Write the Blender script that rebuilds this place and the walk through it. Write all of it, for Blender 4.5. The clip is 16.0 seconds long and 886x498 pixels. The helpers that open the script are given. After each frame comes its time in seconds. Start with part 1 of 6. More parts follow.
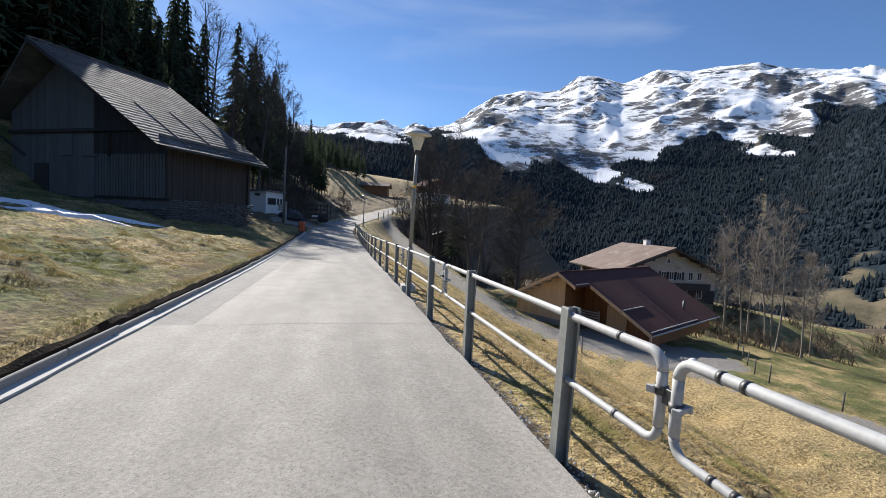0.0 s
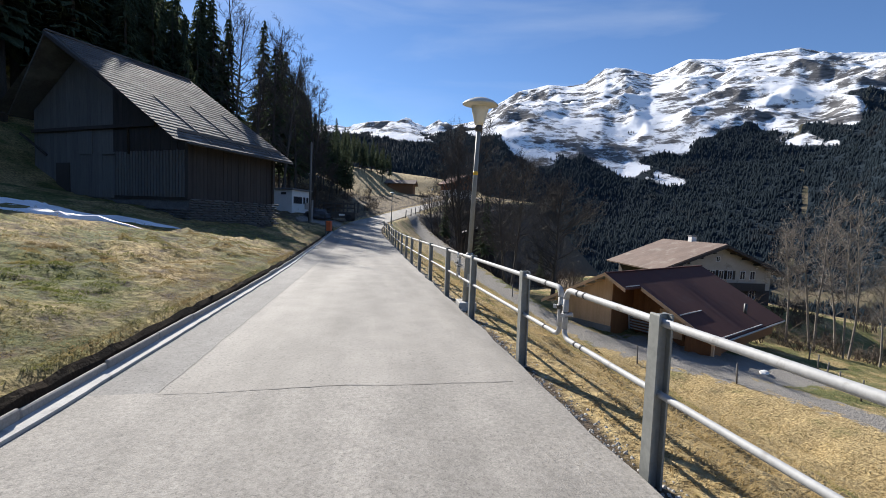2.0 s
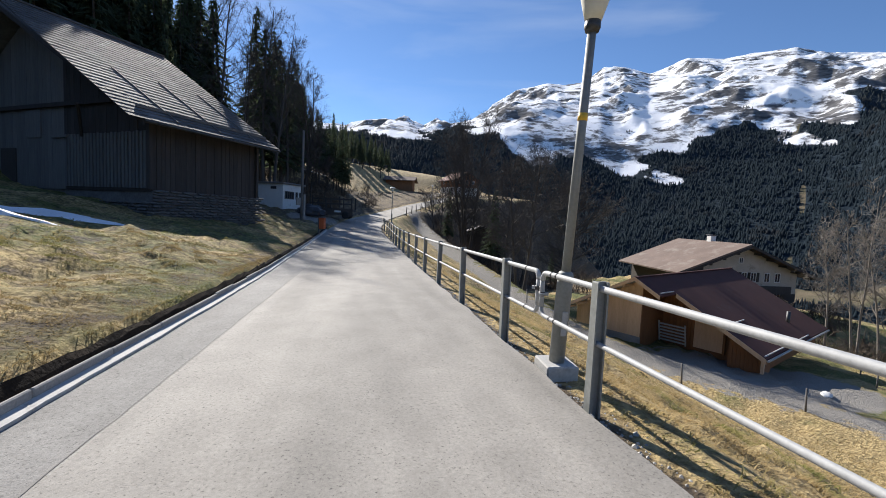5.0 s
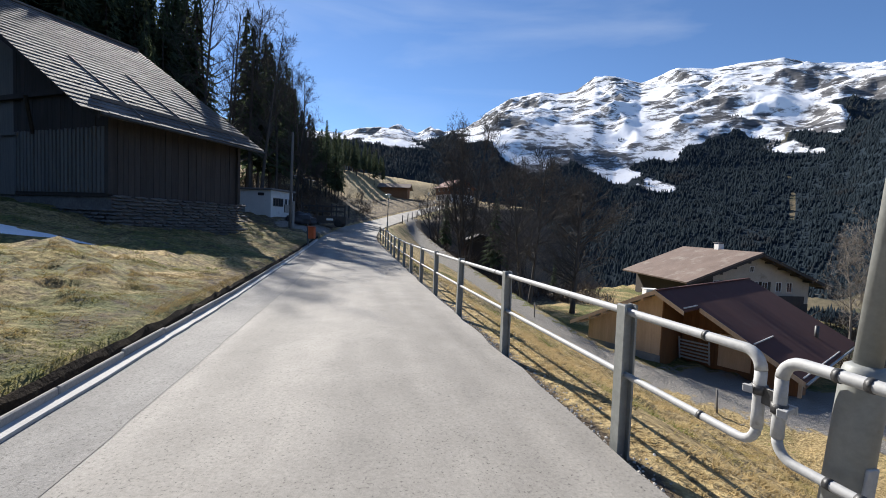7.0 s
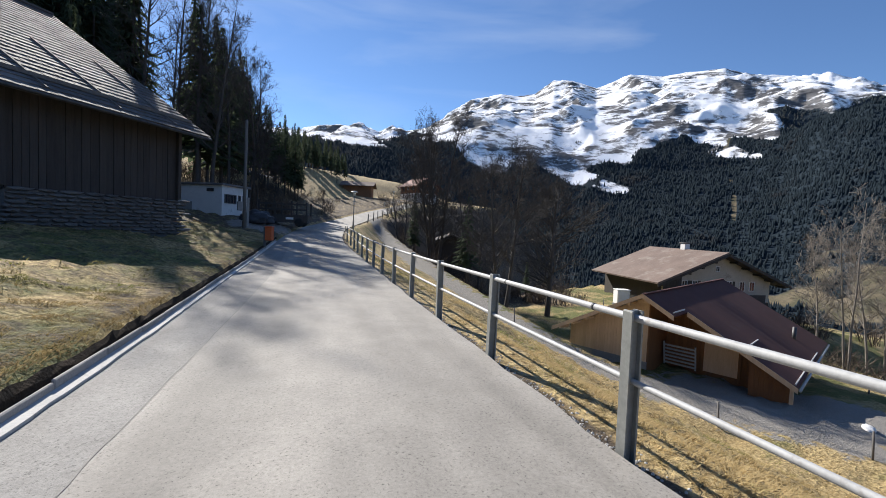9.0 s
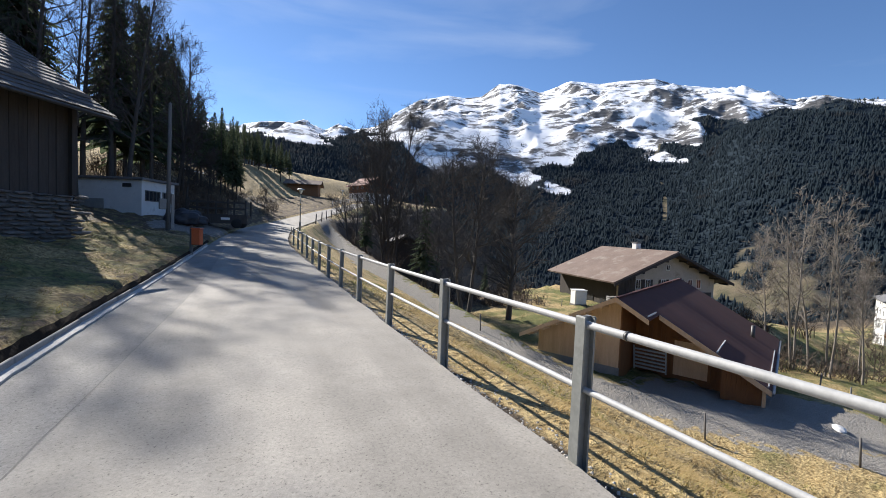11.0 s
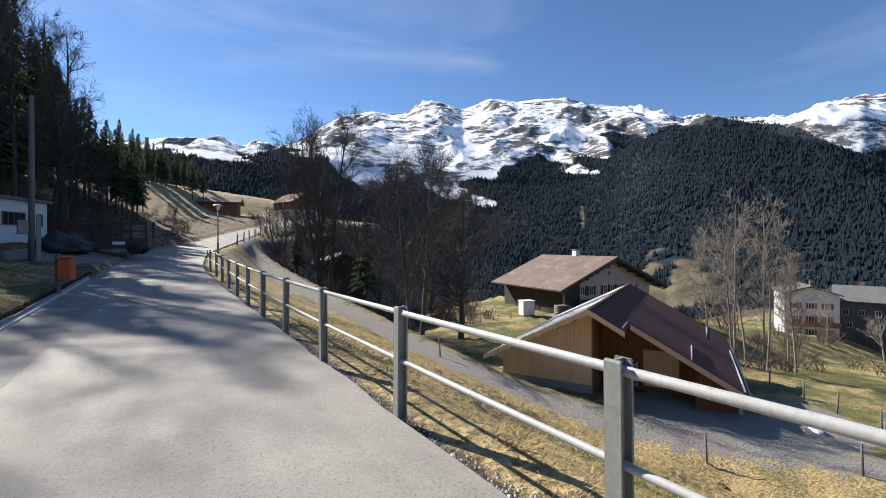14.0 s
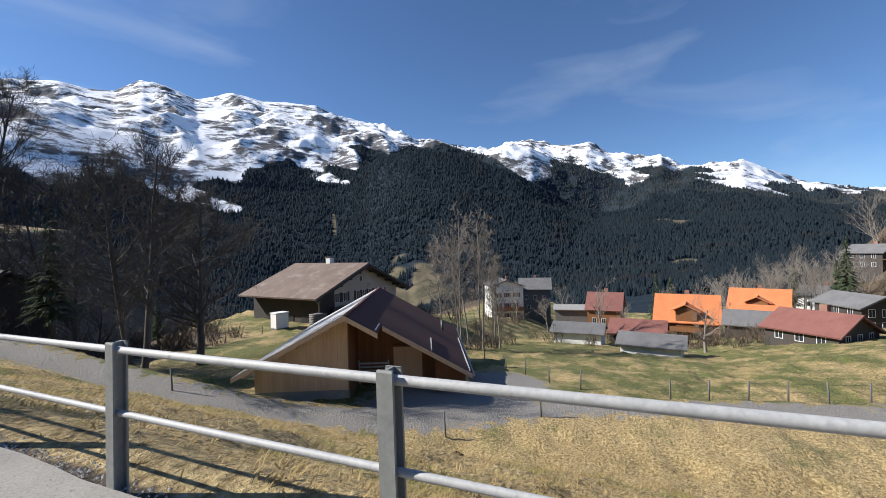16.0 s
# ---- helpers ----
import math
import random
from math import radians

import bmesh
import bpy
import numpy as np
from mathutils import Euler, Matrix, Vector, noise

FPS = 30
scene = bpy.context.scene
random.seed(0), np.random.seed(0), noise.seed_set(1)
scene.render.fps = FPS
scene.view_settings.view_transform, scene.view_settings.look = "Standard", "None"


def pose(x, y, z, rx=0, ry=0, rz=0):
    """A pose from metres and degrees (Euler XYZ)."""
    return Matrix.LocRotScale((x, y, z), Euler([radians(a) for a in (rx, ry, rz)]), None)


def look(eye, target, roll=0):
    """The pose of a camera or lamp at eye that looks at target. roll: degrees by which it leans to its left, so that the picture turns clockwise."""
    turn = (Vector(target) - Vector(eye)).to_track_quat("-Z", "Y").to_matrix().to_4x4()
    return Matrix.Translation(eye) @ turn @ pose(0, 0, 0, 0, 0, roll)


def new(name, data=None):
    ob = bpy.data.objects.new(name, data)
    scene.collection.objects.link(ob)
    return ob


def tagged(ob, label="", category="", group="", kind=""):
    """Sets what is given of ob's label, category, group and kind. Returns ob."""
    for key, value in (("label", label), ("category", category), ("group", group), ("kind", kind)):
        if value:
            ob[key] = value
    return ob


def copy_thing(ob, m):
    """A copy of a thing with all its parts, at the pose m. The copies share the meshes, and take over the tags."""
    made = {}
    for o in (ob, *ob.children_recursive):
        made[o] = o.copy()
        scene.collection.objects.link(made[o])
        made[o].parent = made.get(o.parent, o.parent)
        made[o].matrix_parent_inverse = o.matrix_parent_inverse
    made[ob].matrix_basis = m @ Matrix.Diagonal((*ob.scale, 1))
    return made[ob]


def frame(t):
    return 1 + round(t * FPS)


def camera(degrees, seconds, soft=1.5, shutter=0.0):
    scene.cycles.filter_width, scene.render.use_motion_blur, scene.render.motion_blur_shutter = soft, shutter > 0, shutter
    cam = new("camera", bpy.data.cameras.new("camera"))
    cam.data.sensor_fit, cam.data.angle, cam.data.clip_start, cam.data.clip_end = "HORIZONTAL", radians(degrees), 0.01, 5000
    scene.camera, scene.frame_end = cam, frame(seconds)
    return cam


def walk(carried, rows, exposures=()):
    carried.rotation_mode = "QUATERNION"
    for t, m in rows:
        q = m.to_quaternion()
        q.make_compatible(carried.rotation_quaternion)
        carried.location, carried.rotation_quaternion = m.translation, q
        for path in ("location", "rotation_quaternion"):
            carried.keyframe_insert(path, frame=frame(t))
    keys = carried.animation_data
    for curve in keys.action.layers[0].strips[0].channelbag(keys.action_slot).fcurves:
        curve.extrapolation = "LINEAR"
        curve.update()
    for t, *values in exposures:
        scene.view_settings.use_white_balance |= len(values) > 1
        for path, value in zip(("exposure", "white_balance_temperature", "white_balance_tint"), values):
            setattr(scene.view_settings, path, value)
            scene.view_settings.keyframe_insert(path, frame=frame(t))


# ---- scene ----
cam = camera(93.1, 16.0, soft=0.9)
PATH = [
    (0, (-1.545, -4.794, 1.537), (-1.072, -2.854, 1.413), 3.12),
    (0.5, (-1.610, -4.149, 1.543), (-1.181, -2.200, 1.416), 2.84),
    (1, (-1.689, -3.514, 1.542), (-1.296, -1.558, 1.411), 2.56),
    (1.5, (-1.743, -2.900, 1.539), (-1.374, -0.938, 1.405), 2.47),
    (2, (-1.811, -2.261, 1.505), (-1.451, -0.299, 1.364), 2.47),
    (2.5, (-1.804, -1.604, 1.478), (-1.443, 0.357, 1.327), 2.67),
    (3, (-1.828, -0.959, 1.461), (-1.461, 1.000, 1.305), 2.87),
    (3.5, (-1.828, -0.327, 1.457), (-1.454, 1.631, 1.302), 2.87),
    (4, (-1.851, 0.295, 1.467), (-1.479, 2.254, 1.318), 2.67),
    (4.2, (-1.863, 0.562, 1.445), (-1.494, 2.522, 1.296), 2.67),
    (6.3, (-1.866, 3.341, 1.344), (-1.478, 5.298, 1.210), 2.46),
    (6.5, (-1.864, 3.611, 1.376), (-1.471, 5.567, 1.247), 2.46),
    (7, (-1.897, 4.200, 1.377), (-1.499, 6.157, 1.267), 2.46),
    (7.5, (-1.966, 4.835, 1.368), (-1.564, 6.791, 1.268), 2.35),
    (8, (-2.030, 5.480, 1.372), (-1.602, 7.431, 1.272), 2.44),
    (8.5, (-2.119, 6.117, 1.361), (-1.635, 8.055, 1.258), 2.42),
    (9, (-2.174, 6.766, 1.364), (-1.602, 8.680, 1.260), 2.57),
    (9.5, (-2.160, 7.416, 1.376), (-1.489, 9.297, 1.276), 2.43),
    (11.8, (-2.089, 10.374, 1.352), (-1.284, 12.203, 1.261), 2.36),
    (12, (-2.085, 10.633, 1.36), (-1.303, 12.472, 1.267), 2.07),
    (12.5, (-1.989, 11.308, 1.297), (-1.234, 13.158, 1.216), 1.38),
    (13, (-1.964, 11.744, 1.278), (-1.181, 13.584, 1.224), 0.37),
    (13.5, (-1.940, 12.206, 1.297), (-1.042, 13.992, 1.265), -0.19),
    (14, (-1.855, 12.677, 1.316), (-0.769, 14.357, 1.299), -0.19),
    (14.5, (-1.848, 12.826, 1.340), (-0.536, 14.336, 1.342), -0.73),
    (15, (-1.855, 12.876, 1.348), (-0.324, 14.163, 1.361), -1.07),
    (15.5, (-1.819, 12.872, 1.340), (-0.114, 13.918, 1.355), -1.31),
    (16, (-1.829, 12.801, 1.349), (-0.006, 13.625, 1.352), -1.41),
]
walk(cam, [(t, look(eye, target, roll)) for t, eye, target, roll in PATH], [(0, 0.7, 6350, 10), (4, 0.7, 6350, 10), (7, 0.74, 6350, 10), (9.5, 0.78, 6350, 10), (13, 0.94, 6500, 10), (14.5, 0.8, 6500, 10), (16, 0.64, 6250, 10)])

# ---- world, sun ----
SUN_AZ, SUN_EL = radians(-21), radians(33)
world = bpy.data.worlds.new("sky")
scene.world = world
world.use_nodes = True
wn, wl = world.node_tree.nodes, world.node_tree.links
sky = wn.new("ShaderNodeTexSky")
sky.sky_type, sky.sun_disc = "NISHITA", False
sky.sun_elevation, sky.sun_rotation = SUN_EL, SUN_AZ
sky.altitude, sky.air_density, sky.dust_density, sky.ozone_density = 1200, 1.0, 0.1, 4.0
wc = wn.new("ShaderNodeTexCoord")
wm = wn.new("ShaderNodeMapping")
wm.inputs["Scale"].default_value = (1.0, 1.6, 5.0)
wm.inputs["Rotation"].default_value = (0.25, 0.1, 0.3)
wt = wn.new("ShaderNodeTexNoise")
wt.inputs["Scale"].default_value, wt.inputs["Detail"].default_value = 1.7, 7
wt.inputs["Distortion"].default_value = 0.6
wr = wn.new("ShaderNodeMapRange")
for key, value in (("From Min", 0.5), ("From Max", 0.88), ("To Min", 0.0), ("To Max", 0.24)):
    wr.inputs[key].default_value = value
wx = wn.new("ShaderNodeMix")
wx.data_type = "RGBA"
wx.inputs[7].default_value = (7.5, 8.0, 8.6, 1)
wl.new(wc.outputs["Generated"], wm.inputs["Vector"])
wl.new(wm.outputs["Vector"], wt.inputs["Vector"])
wl.new(wt.outputs["Fac"], wr.inputs["Value"])
wl.new(wr.outputs["Result"], wx.inputs[0])
tint = wn.new("ShaderNodeMix")
tint.data_type, tint.blend_type = "RGBA", "MULTIPLY"
tint.inputs[0].default_value = 1.0
tint.inputs[7].default_value = (0.89, 0.98, 1.09, 1)
wl.new(sky.outputs["Color"], tint.inputs[6])
wl.new(tint.outputs[2], wx.inputs[6])
wl.new(wx.outputs[2], wn["Background"].inputs["Color"])
wn["Background"].inputs["Strength"].default_value = 0.075
sun_data = bpy.data.lights.new("sun", "SUN")
sun_data.energy, sun_data.angle, sun_data.color = 5.0, radians(0.53), (1.0, 0.935, 0.845)
sun = new("sun", sun_data)
sun.matrix_world = look((0, 0, 60), (-math.sin(SUN_AZ) * math.cos(SUN_EL), -math.cos(SUN_AZ) * math.cos(SUN_EL), 60 - math.sin(SUN_EL)))


# ---- materials ----
def mat(name, dark, light, rough=0.8, metal=0.0, fine=30.0, coarse=1.5, bump=0.3, depth=0.01, third=None, third_at=0.62, third_scale=0.6, stretch=(1, 1, 1), island=0.0):
    """Two scales of noise between two tones, an optional third tone in patches, and a bump."""
    m = bpy.data.materials.new(name)
    m.use_nodes = True
    nodes, links = m.node_tree.nodes, m.node_tree.links
    b = nodes["Principled BSDF"]
    b.inputs["Metallic"].default_value = metal
    coord = nodes.new("ShaderNodeTexCoord")
    mp = nodes.new("ShaderNodeMapping")
    mp.inputs["Scale"].default_value = stretch
    links.new(coord.outputs["Object"], mp.inputs["Vector"])

    def tex(scale, detail):
        n = nodes.new("ShaderNodeTexNoise")
        n.inputs["Scale"].default_value, n.inputs["Detail"].default_value = scale, detail
        n.inputs["Roughness"].default_value = 0.62
        links.new(mp.outputs["Vector"], n.inputs["Vector"])
        return n

    def blend(fac, a, c):
        x = nodes.new("ShaderNodeMix")
        x.data_type = "RGBA"
        links.new(fac, x.inputs[0])
        for socket, v in ((x.inputs[6], a), (x.inputs[7], c)):
            if isinstance(v, tuple):
                socket.default_value = (*v, 1)
            else:
                links.new(v, socket)
        return x.outputs[2]

    def ramp(value, lo, hi, to_lo=0.0, to_hi=1.0):
        r = nodes.new("ShaderNodeMapRange")
        for key, v in (("From Min", lo), ("From Max", hi), ("To Min", to_lo), ("To Max", to_hi)):
            r.inputs[key].default_value = v
        links.new(value, r.inputs["Value"])
        return r.outputs["Result"]

    a, c = tex(fine, 4), tex(coarse, 5)
    add = nodes.new("ShaderNodeMath")
    add.operation = "ADD"
    links.new(ramp(a.outputs["Fac"], 0.3, 0.7, 0, 0.55), add.inputs[0])
    links.new(ramp(c.outputs["Fac"], 0.3, 0.7, 0, 0.45), add.inputs[1])
    fac = add.outputs[0]
    if island:
        info = nodes.new("ShaderNodeObjectInfo")
        geo = nodes.new("ShaderNodeNewGeometry")
        both = nodes.new("ShaderNodeMath")
        both.operation = "ADD"
        links.new(info.outputs["Random"], both.inputs[0])
        links.new(geo.outputs["Random Per Island"], both.inputs[1])
        mixed = nodes.new("ShaderNodeMath")
        mixed.operation = "MULTIPLY_ADD"
        links.new(both.outputs[0], mixed.inputs[0])
        mixed.inputs[1].default_value = island
        links.new(fac, mixed.inputs[2])
        shift = nodes.new("ShaderNodeMath")
        shift.operation = "SUBTRACT"
        shift.use_clamp = True
        links.new(mixed.outputs[0], shift.inputs[0])
        shift.inputs[1].default_value = island
        fac = shift.outputs[0]
    col = blend(fac, dark, light)
    if third:
        p = tex(third_scale, 6)
        col = blend(ramp(p.outputs["Fac"], third_at - 0.06, third_at + 0.08), col, third)
    links.new(col, b.inputs["Base Color"])
    links.new(ramp(a.outputs["Fac"], 0.3, 0.7, max(0.02, rough - 0.08), min(1, rough + 0.08)), b.inputs["Roughness"])
    if bump:
        bp = nodes.new("ShaderNodeBump")
        bp.inputs["Strength"].default_value, bp.inputs["Distance"].default_value = bump, depth
        links.new(a.outputs["Fac"], bp.inputs["Height"])
        links.new(bp.outputs["Normal"], b.inputs["Normal"])
    return m


ASPHALT = mat("worn_asphalt", (0.2, 0.187, 0.166), (0.37, 0.346, 0.308), 0.84, fine=110, coarse=34, bump=0.45, depth=0.006, third=(0.085, 0.079, 0.07), third_scale=55, third_at=0.625)
ASPHALT_COARSE = mat("coarse_asphalt", (0.15, 0.14, 0.124), (0.42, 0.393, 0.35), 0.84, fine=95, coarse=26, bump=0.6, depth=0.008, third=(0.16, 0.15, 0.134), third_scale=48, third_at=0.61)
ASPHALT_OLD = mat("old_asphalt", (0.16, 0.154, 0.143), (0.33, 0.317, 0.294), 0.9, fine=95, coarse=26, bump=0.6, depth=0.008, third=(0.09, 0.086, 0.08), third_scale=50, third_at=0.61)
SEAM = mat("dark_bitumen_seam", (0.12, 0.115, 0.106), (0.24, 0.228, 0.208), 0.8, fine=40, coarse=5)
BANK = mat("matted_brown_grass", (0.13, 0.092, 0.042), (0.42, 0.32, 0.15), 0.85, fine=3, coarse=0.7, bump=0, island=0.4, third=(0.17, 0.19, 0.05), third_scale=0.4, third_at=0.54)
GRAVEL = mat("gravel", (0.14, 0.135, 0.125), (0.27, 0.26, 0.245), 0.9, fine=28, coarse=0.9, bump=0.8, depth=0.03, third=(0.2, 0.18, 0.13), third_scale=0.5)
GRIT = mat("pale_grit", (0.16, 0.15, 0.135), (0.5, 0.48, 0.44), 0.9, fine=12, coarse=2, bump=0, island=0.5)
KERB = mat("kerb_concrete", (0.19, 0.184, 0.174), (0.38, 0.368, 0.348), 0.85, fine=40, coarse=2, bump=0.4, island=0.25)
PAINT_LINE = mat("pale_concrete_strip", (0.34, 0.335, 0.32), (0.56, 0.55, 0.52), 0.8, fine=50, coarse=3, third=(0.2, 0.19, 0.18), third_at=0.66, third_scale=4)
EARTH = mat("bare_earth", (0.012, 0.009, 0.007), (0.048, 0.035, 0.024), 0.95, fine=25, coarse=3, bump=0.9, depth=0.03, third=(0.1, 0.078, 0.048), third_scale=9, third_at=0.66)
STEEL = mat("galvanised_steel", (0.33, 0.335, 0.335), (0.53, 0.535, 0.53), 0.68, 0.12, fine=35, coarse=6, bump=0.15, depth=0.002, third=(0.24, 0.22, 0.2), third_scale=9, third_at=0.68)
POST = mat("weathered_steel_post", (0.2, 0.21, 0.2), (0.33, 0.34, 0.325), 0.6, 0.25, fine=30, coarse=4, bump=0.25, depth=0.003, third=(0.2, 0.15, 0.1), third_scale=7, third_at=0.7)
CLAMP = mat("dark_clamp_steel", (0.05, 0.05, 0.052), (0.13, 0.13, 0.13), 0.5, 0.7, fine=40, coarse=8)
SHADE = mat("cream_lamp_shade", (0.68, 0.66, 0.55), (0.82, 0.8, 0.7), 0.4, fine=20, coarse=4, bump=0.05)
SHADE_TOP = mat("lamp_hood", (0.5, 0.5, 0.45), (0.66, 0.65, 0.6), 0.45, fine=20, coarse=4, bump=0.05)
YELLOW = mat("yellow_band", (0.7, 0.42, 0.03), (0.85, 0.55, 0.06), 0.5, fine=30, coarse=5, bump=0.05)
WHITE = mat("white_render", (0.62, 0.62, 0.6), (0.82, 0.82, 0.8), 0.85, fine=25, coarse=1.2, bump=0.2, third=(0.5, 0.48, 0.44), third_scale=1.3, third_at=0.66)
# darker than the white render: the gable's shade is part of this tone
CREAM_SHADE = mat("cream_render_shade_toned", (0.4, 0.35, 0.28), (0.56, 0.5, 0.42), 0.9, fine=25, coarse=1.2, bump=0.2, third=(0.34, 0.29, 0.23), third_scale=1.3, third_at=0.64)
WOOD_DARK = mat("weathered_dark_wood", (0.022, 0.018, 0.016), (0.075, 0.063, 0.055), 0.8, fine=18, coarse=2, bump=0.5, depth=0.01, stretch=(6, 6, 0.5), island=0.3)
WOOD_GREY = mat("silver_grey_boards", (0.09, 0.086, 0.081), (0.19, 0.182, 0.172), 0.85, fine=18, coarse=2, bump=0.5, depth=0.01, stretch=(6, 6, 0.5), island=0.35)
WOOD_PALE = mat("pale_larch_cladding", (0.6, 0.4, 0.235), (0.8, 0.585, 0.385), 0.6, fine=14, coarse=1.5, bump=0.25, depth=0.006, stretch=(5, 5, 0.5), island=0.3)
WOOD_WARM = mat("warm_brown_timber", (0.15, 0.063, 0.023), (0.29, 0.128, 0.048), 0.65, fine=14, coarse=1.5, bump=0.3, depth=0.006, stretch=(5, 5, 0.5), island=0.3)
SHINGLE = mat("old_grey_shingle", (0.048, 0.044, 0.041), (0.14, 0.131, 0.124), 0.85, fine=10, coarse=0.8, bump=0.5, depth=0.02, third=(0.19, 0.18, 0.17), third_scale=0.5, third_at=0.6, island=0.3)
ROOF_RED = mat("brown_red_sheet_roof", (0.06, 0.019, 0.015), (0.105, 0.034, 0.026), 0.88, 0.0, fine=20, coarse=0.8, bump=0.1, third=(0.085, 0.04, 0.033), third_scale=1.0)
# bright grey holds the sun's sheen on a sheet roof as base colour
ROOF_SHEEN = mat("sheet_roof_painted_sheen", (0.36, 0.36, 0.355), (0.52, 0.515, 0.5), 0.7, 0.05, fine=20, coarse=0.8, bump=0.1)
ROOF_BROWN = mat("lichened_brown_tiles", (0.1, 0.07, 0.055), (0.22, 0.16, 0.128), 0.85, fine=9, coarse=0.5, bump=0.6, depth=0.03, third=(0.24, 0.2, 0.165), third_scale=0.7, third_at=0.6, island=0.25)
ROOF_ORANGE = mat("new_orange_tiles", (0.5, 0.16, 0.055), (0.72, 0.26, 0.1), 0.75, fine=6, coarse=0.6, bump=0.5, depth=0.03, island=0.2)
ROOF_PINK = mat("faded_red_tiles", (0.16, 0.062, 0.05), (0.27, 0.115, 0.092), 0.8, fine=6, coarse=0.6, bump=0.5, depth=0.03, island=0.2)
ROOF_SLATE = mat("grey_slate_roof", (0.1, 0.1, 0.1), (0.22, 0.215, 0.21), 0.7, fine=6, coarse=0.6, bump=0.4, depth=0.03, island=0.2)
STONE = mat("dry_stone", (0.05, 0.049, 0.048), (0.19, 0.182, 0.174), 0.9, fine=10, coarse=2, bump=0.7, depth=0.03, island=0.4)
BARK = mat("grey_brown_bark", (0.034, 0.03, 0.027), (0.11, 0.098, 0.087), 0.9, fine=14, coarse=2, bump=0.6, depth=0.02, stretch=(3, 3, 0.6))
BARK_PALE = mat("pale_ash_bark", (0.13, 0.112, 0.093), (0.33, 0.292, 0.25), 0.85, fine=14, coarse=2, bump=0.4, depth=0.02, stretch=(3, 3, 0.6))
# spruce tone shifted to blue: the distance haze is mixed into the colour
HAZED_NEEDLE = mat("haze_tinted_spruce", (0.024, 0.039, 0.054), (0.04, 0.059, 0.071), 0.95, fine=0.03, coarse=0.006, bump=0, island=0.25, third=(0.05, 0.05, 0.052), third_scale=0.008, third_at=0.62)
# paler forest tone for the farther slopes, where thicker haze is painted in
HAZED_FOREST = mat("haze_tinted_forest", (0.045, 0.06, 0.066), (0.075, 0.09, 0.092), 0.9, fine=0.03, coarse=0.006, bump=0, island=0.2, third=(0.1, 0.095, 0.09), third_scale=0.006, third_at=0.58)
for far in (HAZED_NEEDLE, HAZED_FOREST):
    far.node_tree.nodes["Principled BSDF"].inputs["Specular IOR Level"].default_value = 0.05
NEEDLE = mat("spruce_needles", (0.045, 0.065, 0.04), (0.12, 0.15, 0.085), 0.85, fine=6, coarse=0.5, bump=0, island=0.4)
SHRUB = mat("bare_shrub_twigs", (0.055, 0.04, 0.029), (0.15, 0.113, 0.08), 0.9, fine=8, coarse=1, bump=0, island=0.4)
STRAW = mat("dry_grass_blades", (0.3, 0.22, 0.095), (0.66, 0.51, 0.27), 0.8, fine=3, coarse=0.6, bump=0, island=0.4, third=(0.24, 0.25, 0.075), third_scale=0.35, third_at=0.57)
SNOW = mat("old_snow", (0.72, 0.75, 0.8), (0.9, 0.91, 0.93), 0.6, fine=14, coarse=2, bump=0.4, depth=0.03)


def let_light_through(m, share):
    """Thin blades: part of the light that falls on one side comes out of the other."""
    nodes, links = m.node_tree.nodes, m.node_tree.links
    b = nodes["Principled BSDF"]
    b.inputs["Specular IOR Level"].default_value = 0.15
    thin = nodes.new("ShaderNodeBsdfTranslucent")
    links.new(b.inputs["Base Color"].links[0].from_socket, thin.inputs["Color"])
    mixed = nodes.new("ShaderNodeMixShader")
    mixed.inputs[0].default_value = share
    links.new(b.outputs[0], mixed.inputs[1])
    links.new(thin.outputs[0], mixed.inputs[2])
    links.new(mixed.outputs[0], nodes["Material Output"].inputs["Surface"])


def mottle(m, scale, stretch, low, high, detail=5):
    """Broad wear over a finished material: its colour is scaled by a stretched noise."""
    nodes, links = m.node_tree.nodes, m.node_tree.links
    b = nodes["Principled BSDF"]
    coord, mp = nodes.new("ShaderNodeTexCoord"), nodes.new("ShaderNodeMapping")
    mp.inputs["Scale"].default_value = stretch
    n, r = nodes.new("ShaderNodeTexNoise"), nodes.new("ShaderNodeMapRange")
    n.inputs["Scale"].default_value, n.inputs["Detail"].default_value = scale, detail
    for key, v in (("From Min", 0.32), ("From Max", 0.68), ("To Min", low), ("To Max", high)):
        r.inputs[key].default_value = v
    x = nodes.new("ShaderNodeMix")
    x.data_type, x.blend_type = "RGBA", "MULTIPLY"
    x.inputs[0].default_value = 1.0
    links.new(coord.outputs["Object"], mp.inputs["Vector"])
    links.new(mp.outputs["Vector"], n.inputs["Vector"])
    links.new(n.outputs["Fac"], r.inputs["Value"])
    links.new(b.inputs["Base Color"].links[0].from_socket, x.inputs[6])
    links.new(r.outputs["Result"], x.inputs[7])
    links.new(x.outputs[2], b.inputs["Base Color"])


for worn in (ASPHALT, ASPHALT_COARSE, ASPHALT_OLD):
    mottle(worn, 1.3, (1, 0.12, 1), 0.8, 1.16)
    mottle(worn, 2.6, (1, 0.8, 1), 0.9, 1.08)
EARTH.node_tree.nodes["Principled BSDF"].inputs["Specular IOR Level"].default_value = 0.08
let_light_through(STRAW, 0.45)
let_light_through(BANK, 0.45)
let_light_through(NEEDLE, 0.45)
let_light_through(HAZED_NEEDLE, 0.5)
let_light_through(HAZED_FOREST, 0.5)
GLASS = mat("window_glass", (0.02, 0.024, 0.03), (0.04, 0.045, 0.055), 0.08, fine=3, coarse=1, bump=0)
ORANGE = mat("orange_red_plastic", (0.5, 0.09, 0.025), (0.66, 0.15, 0.045), 0.5, fine=20, coarse=4, bump=0.05)
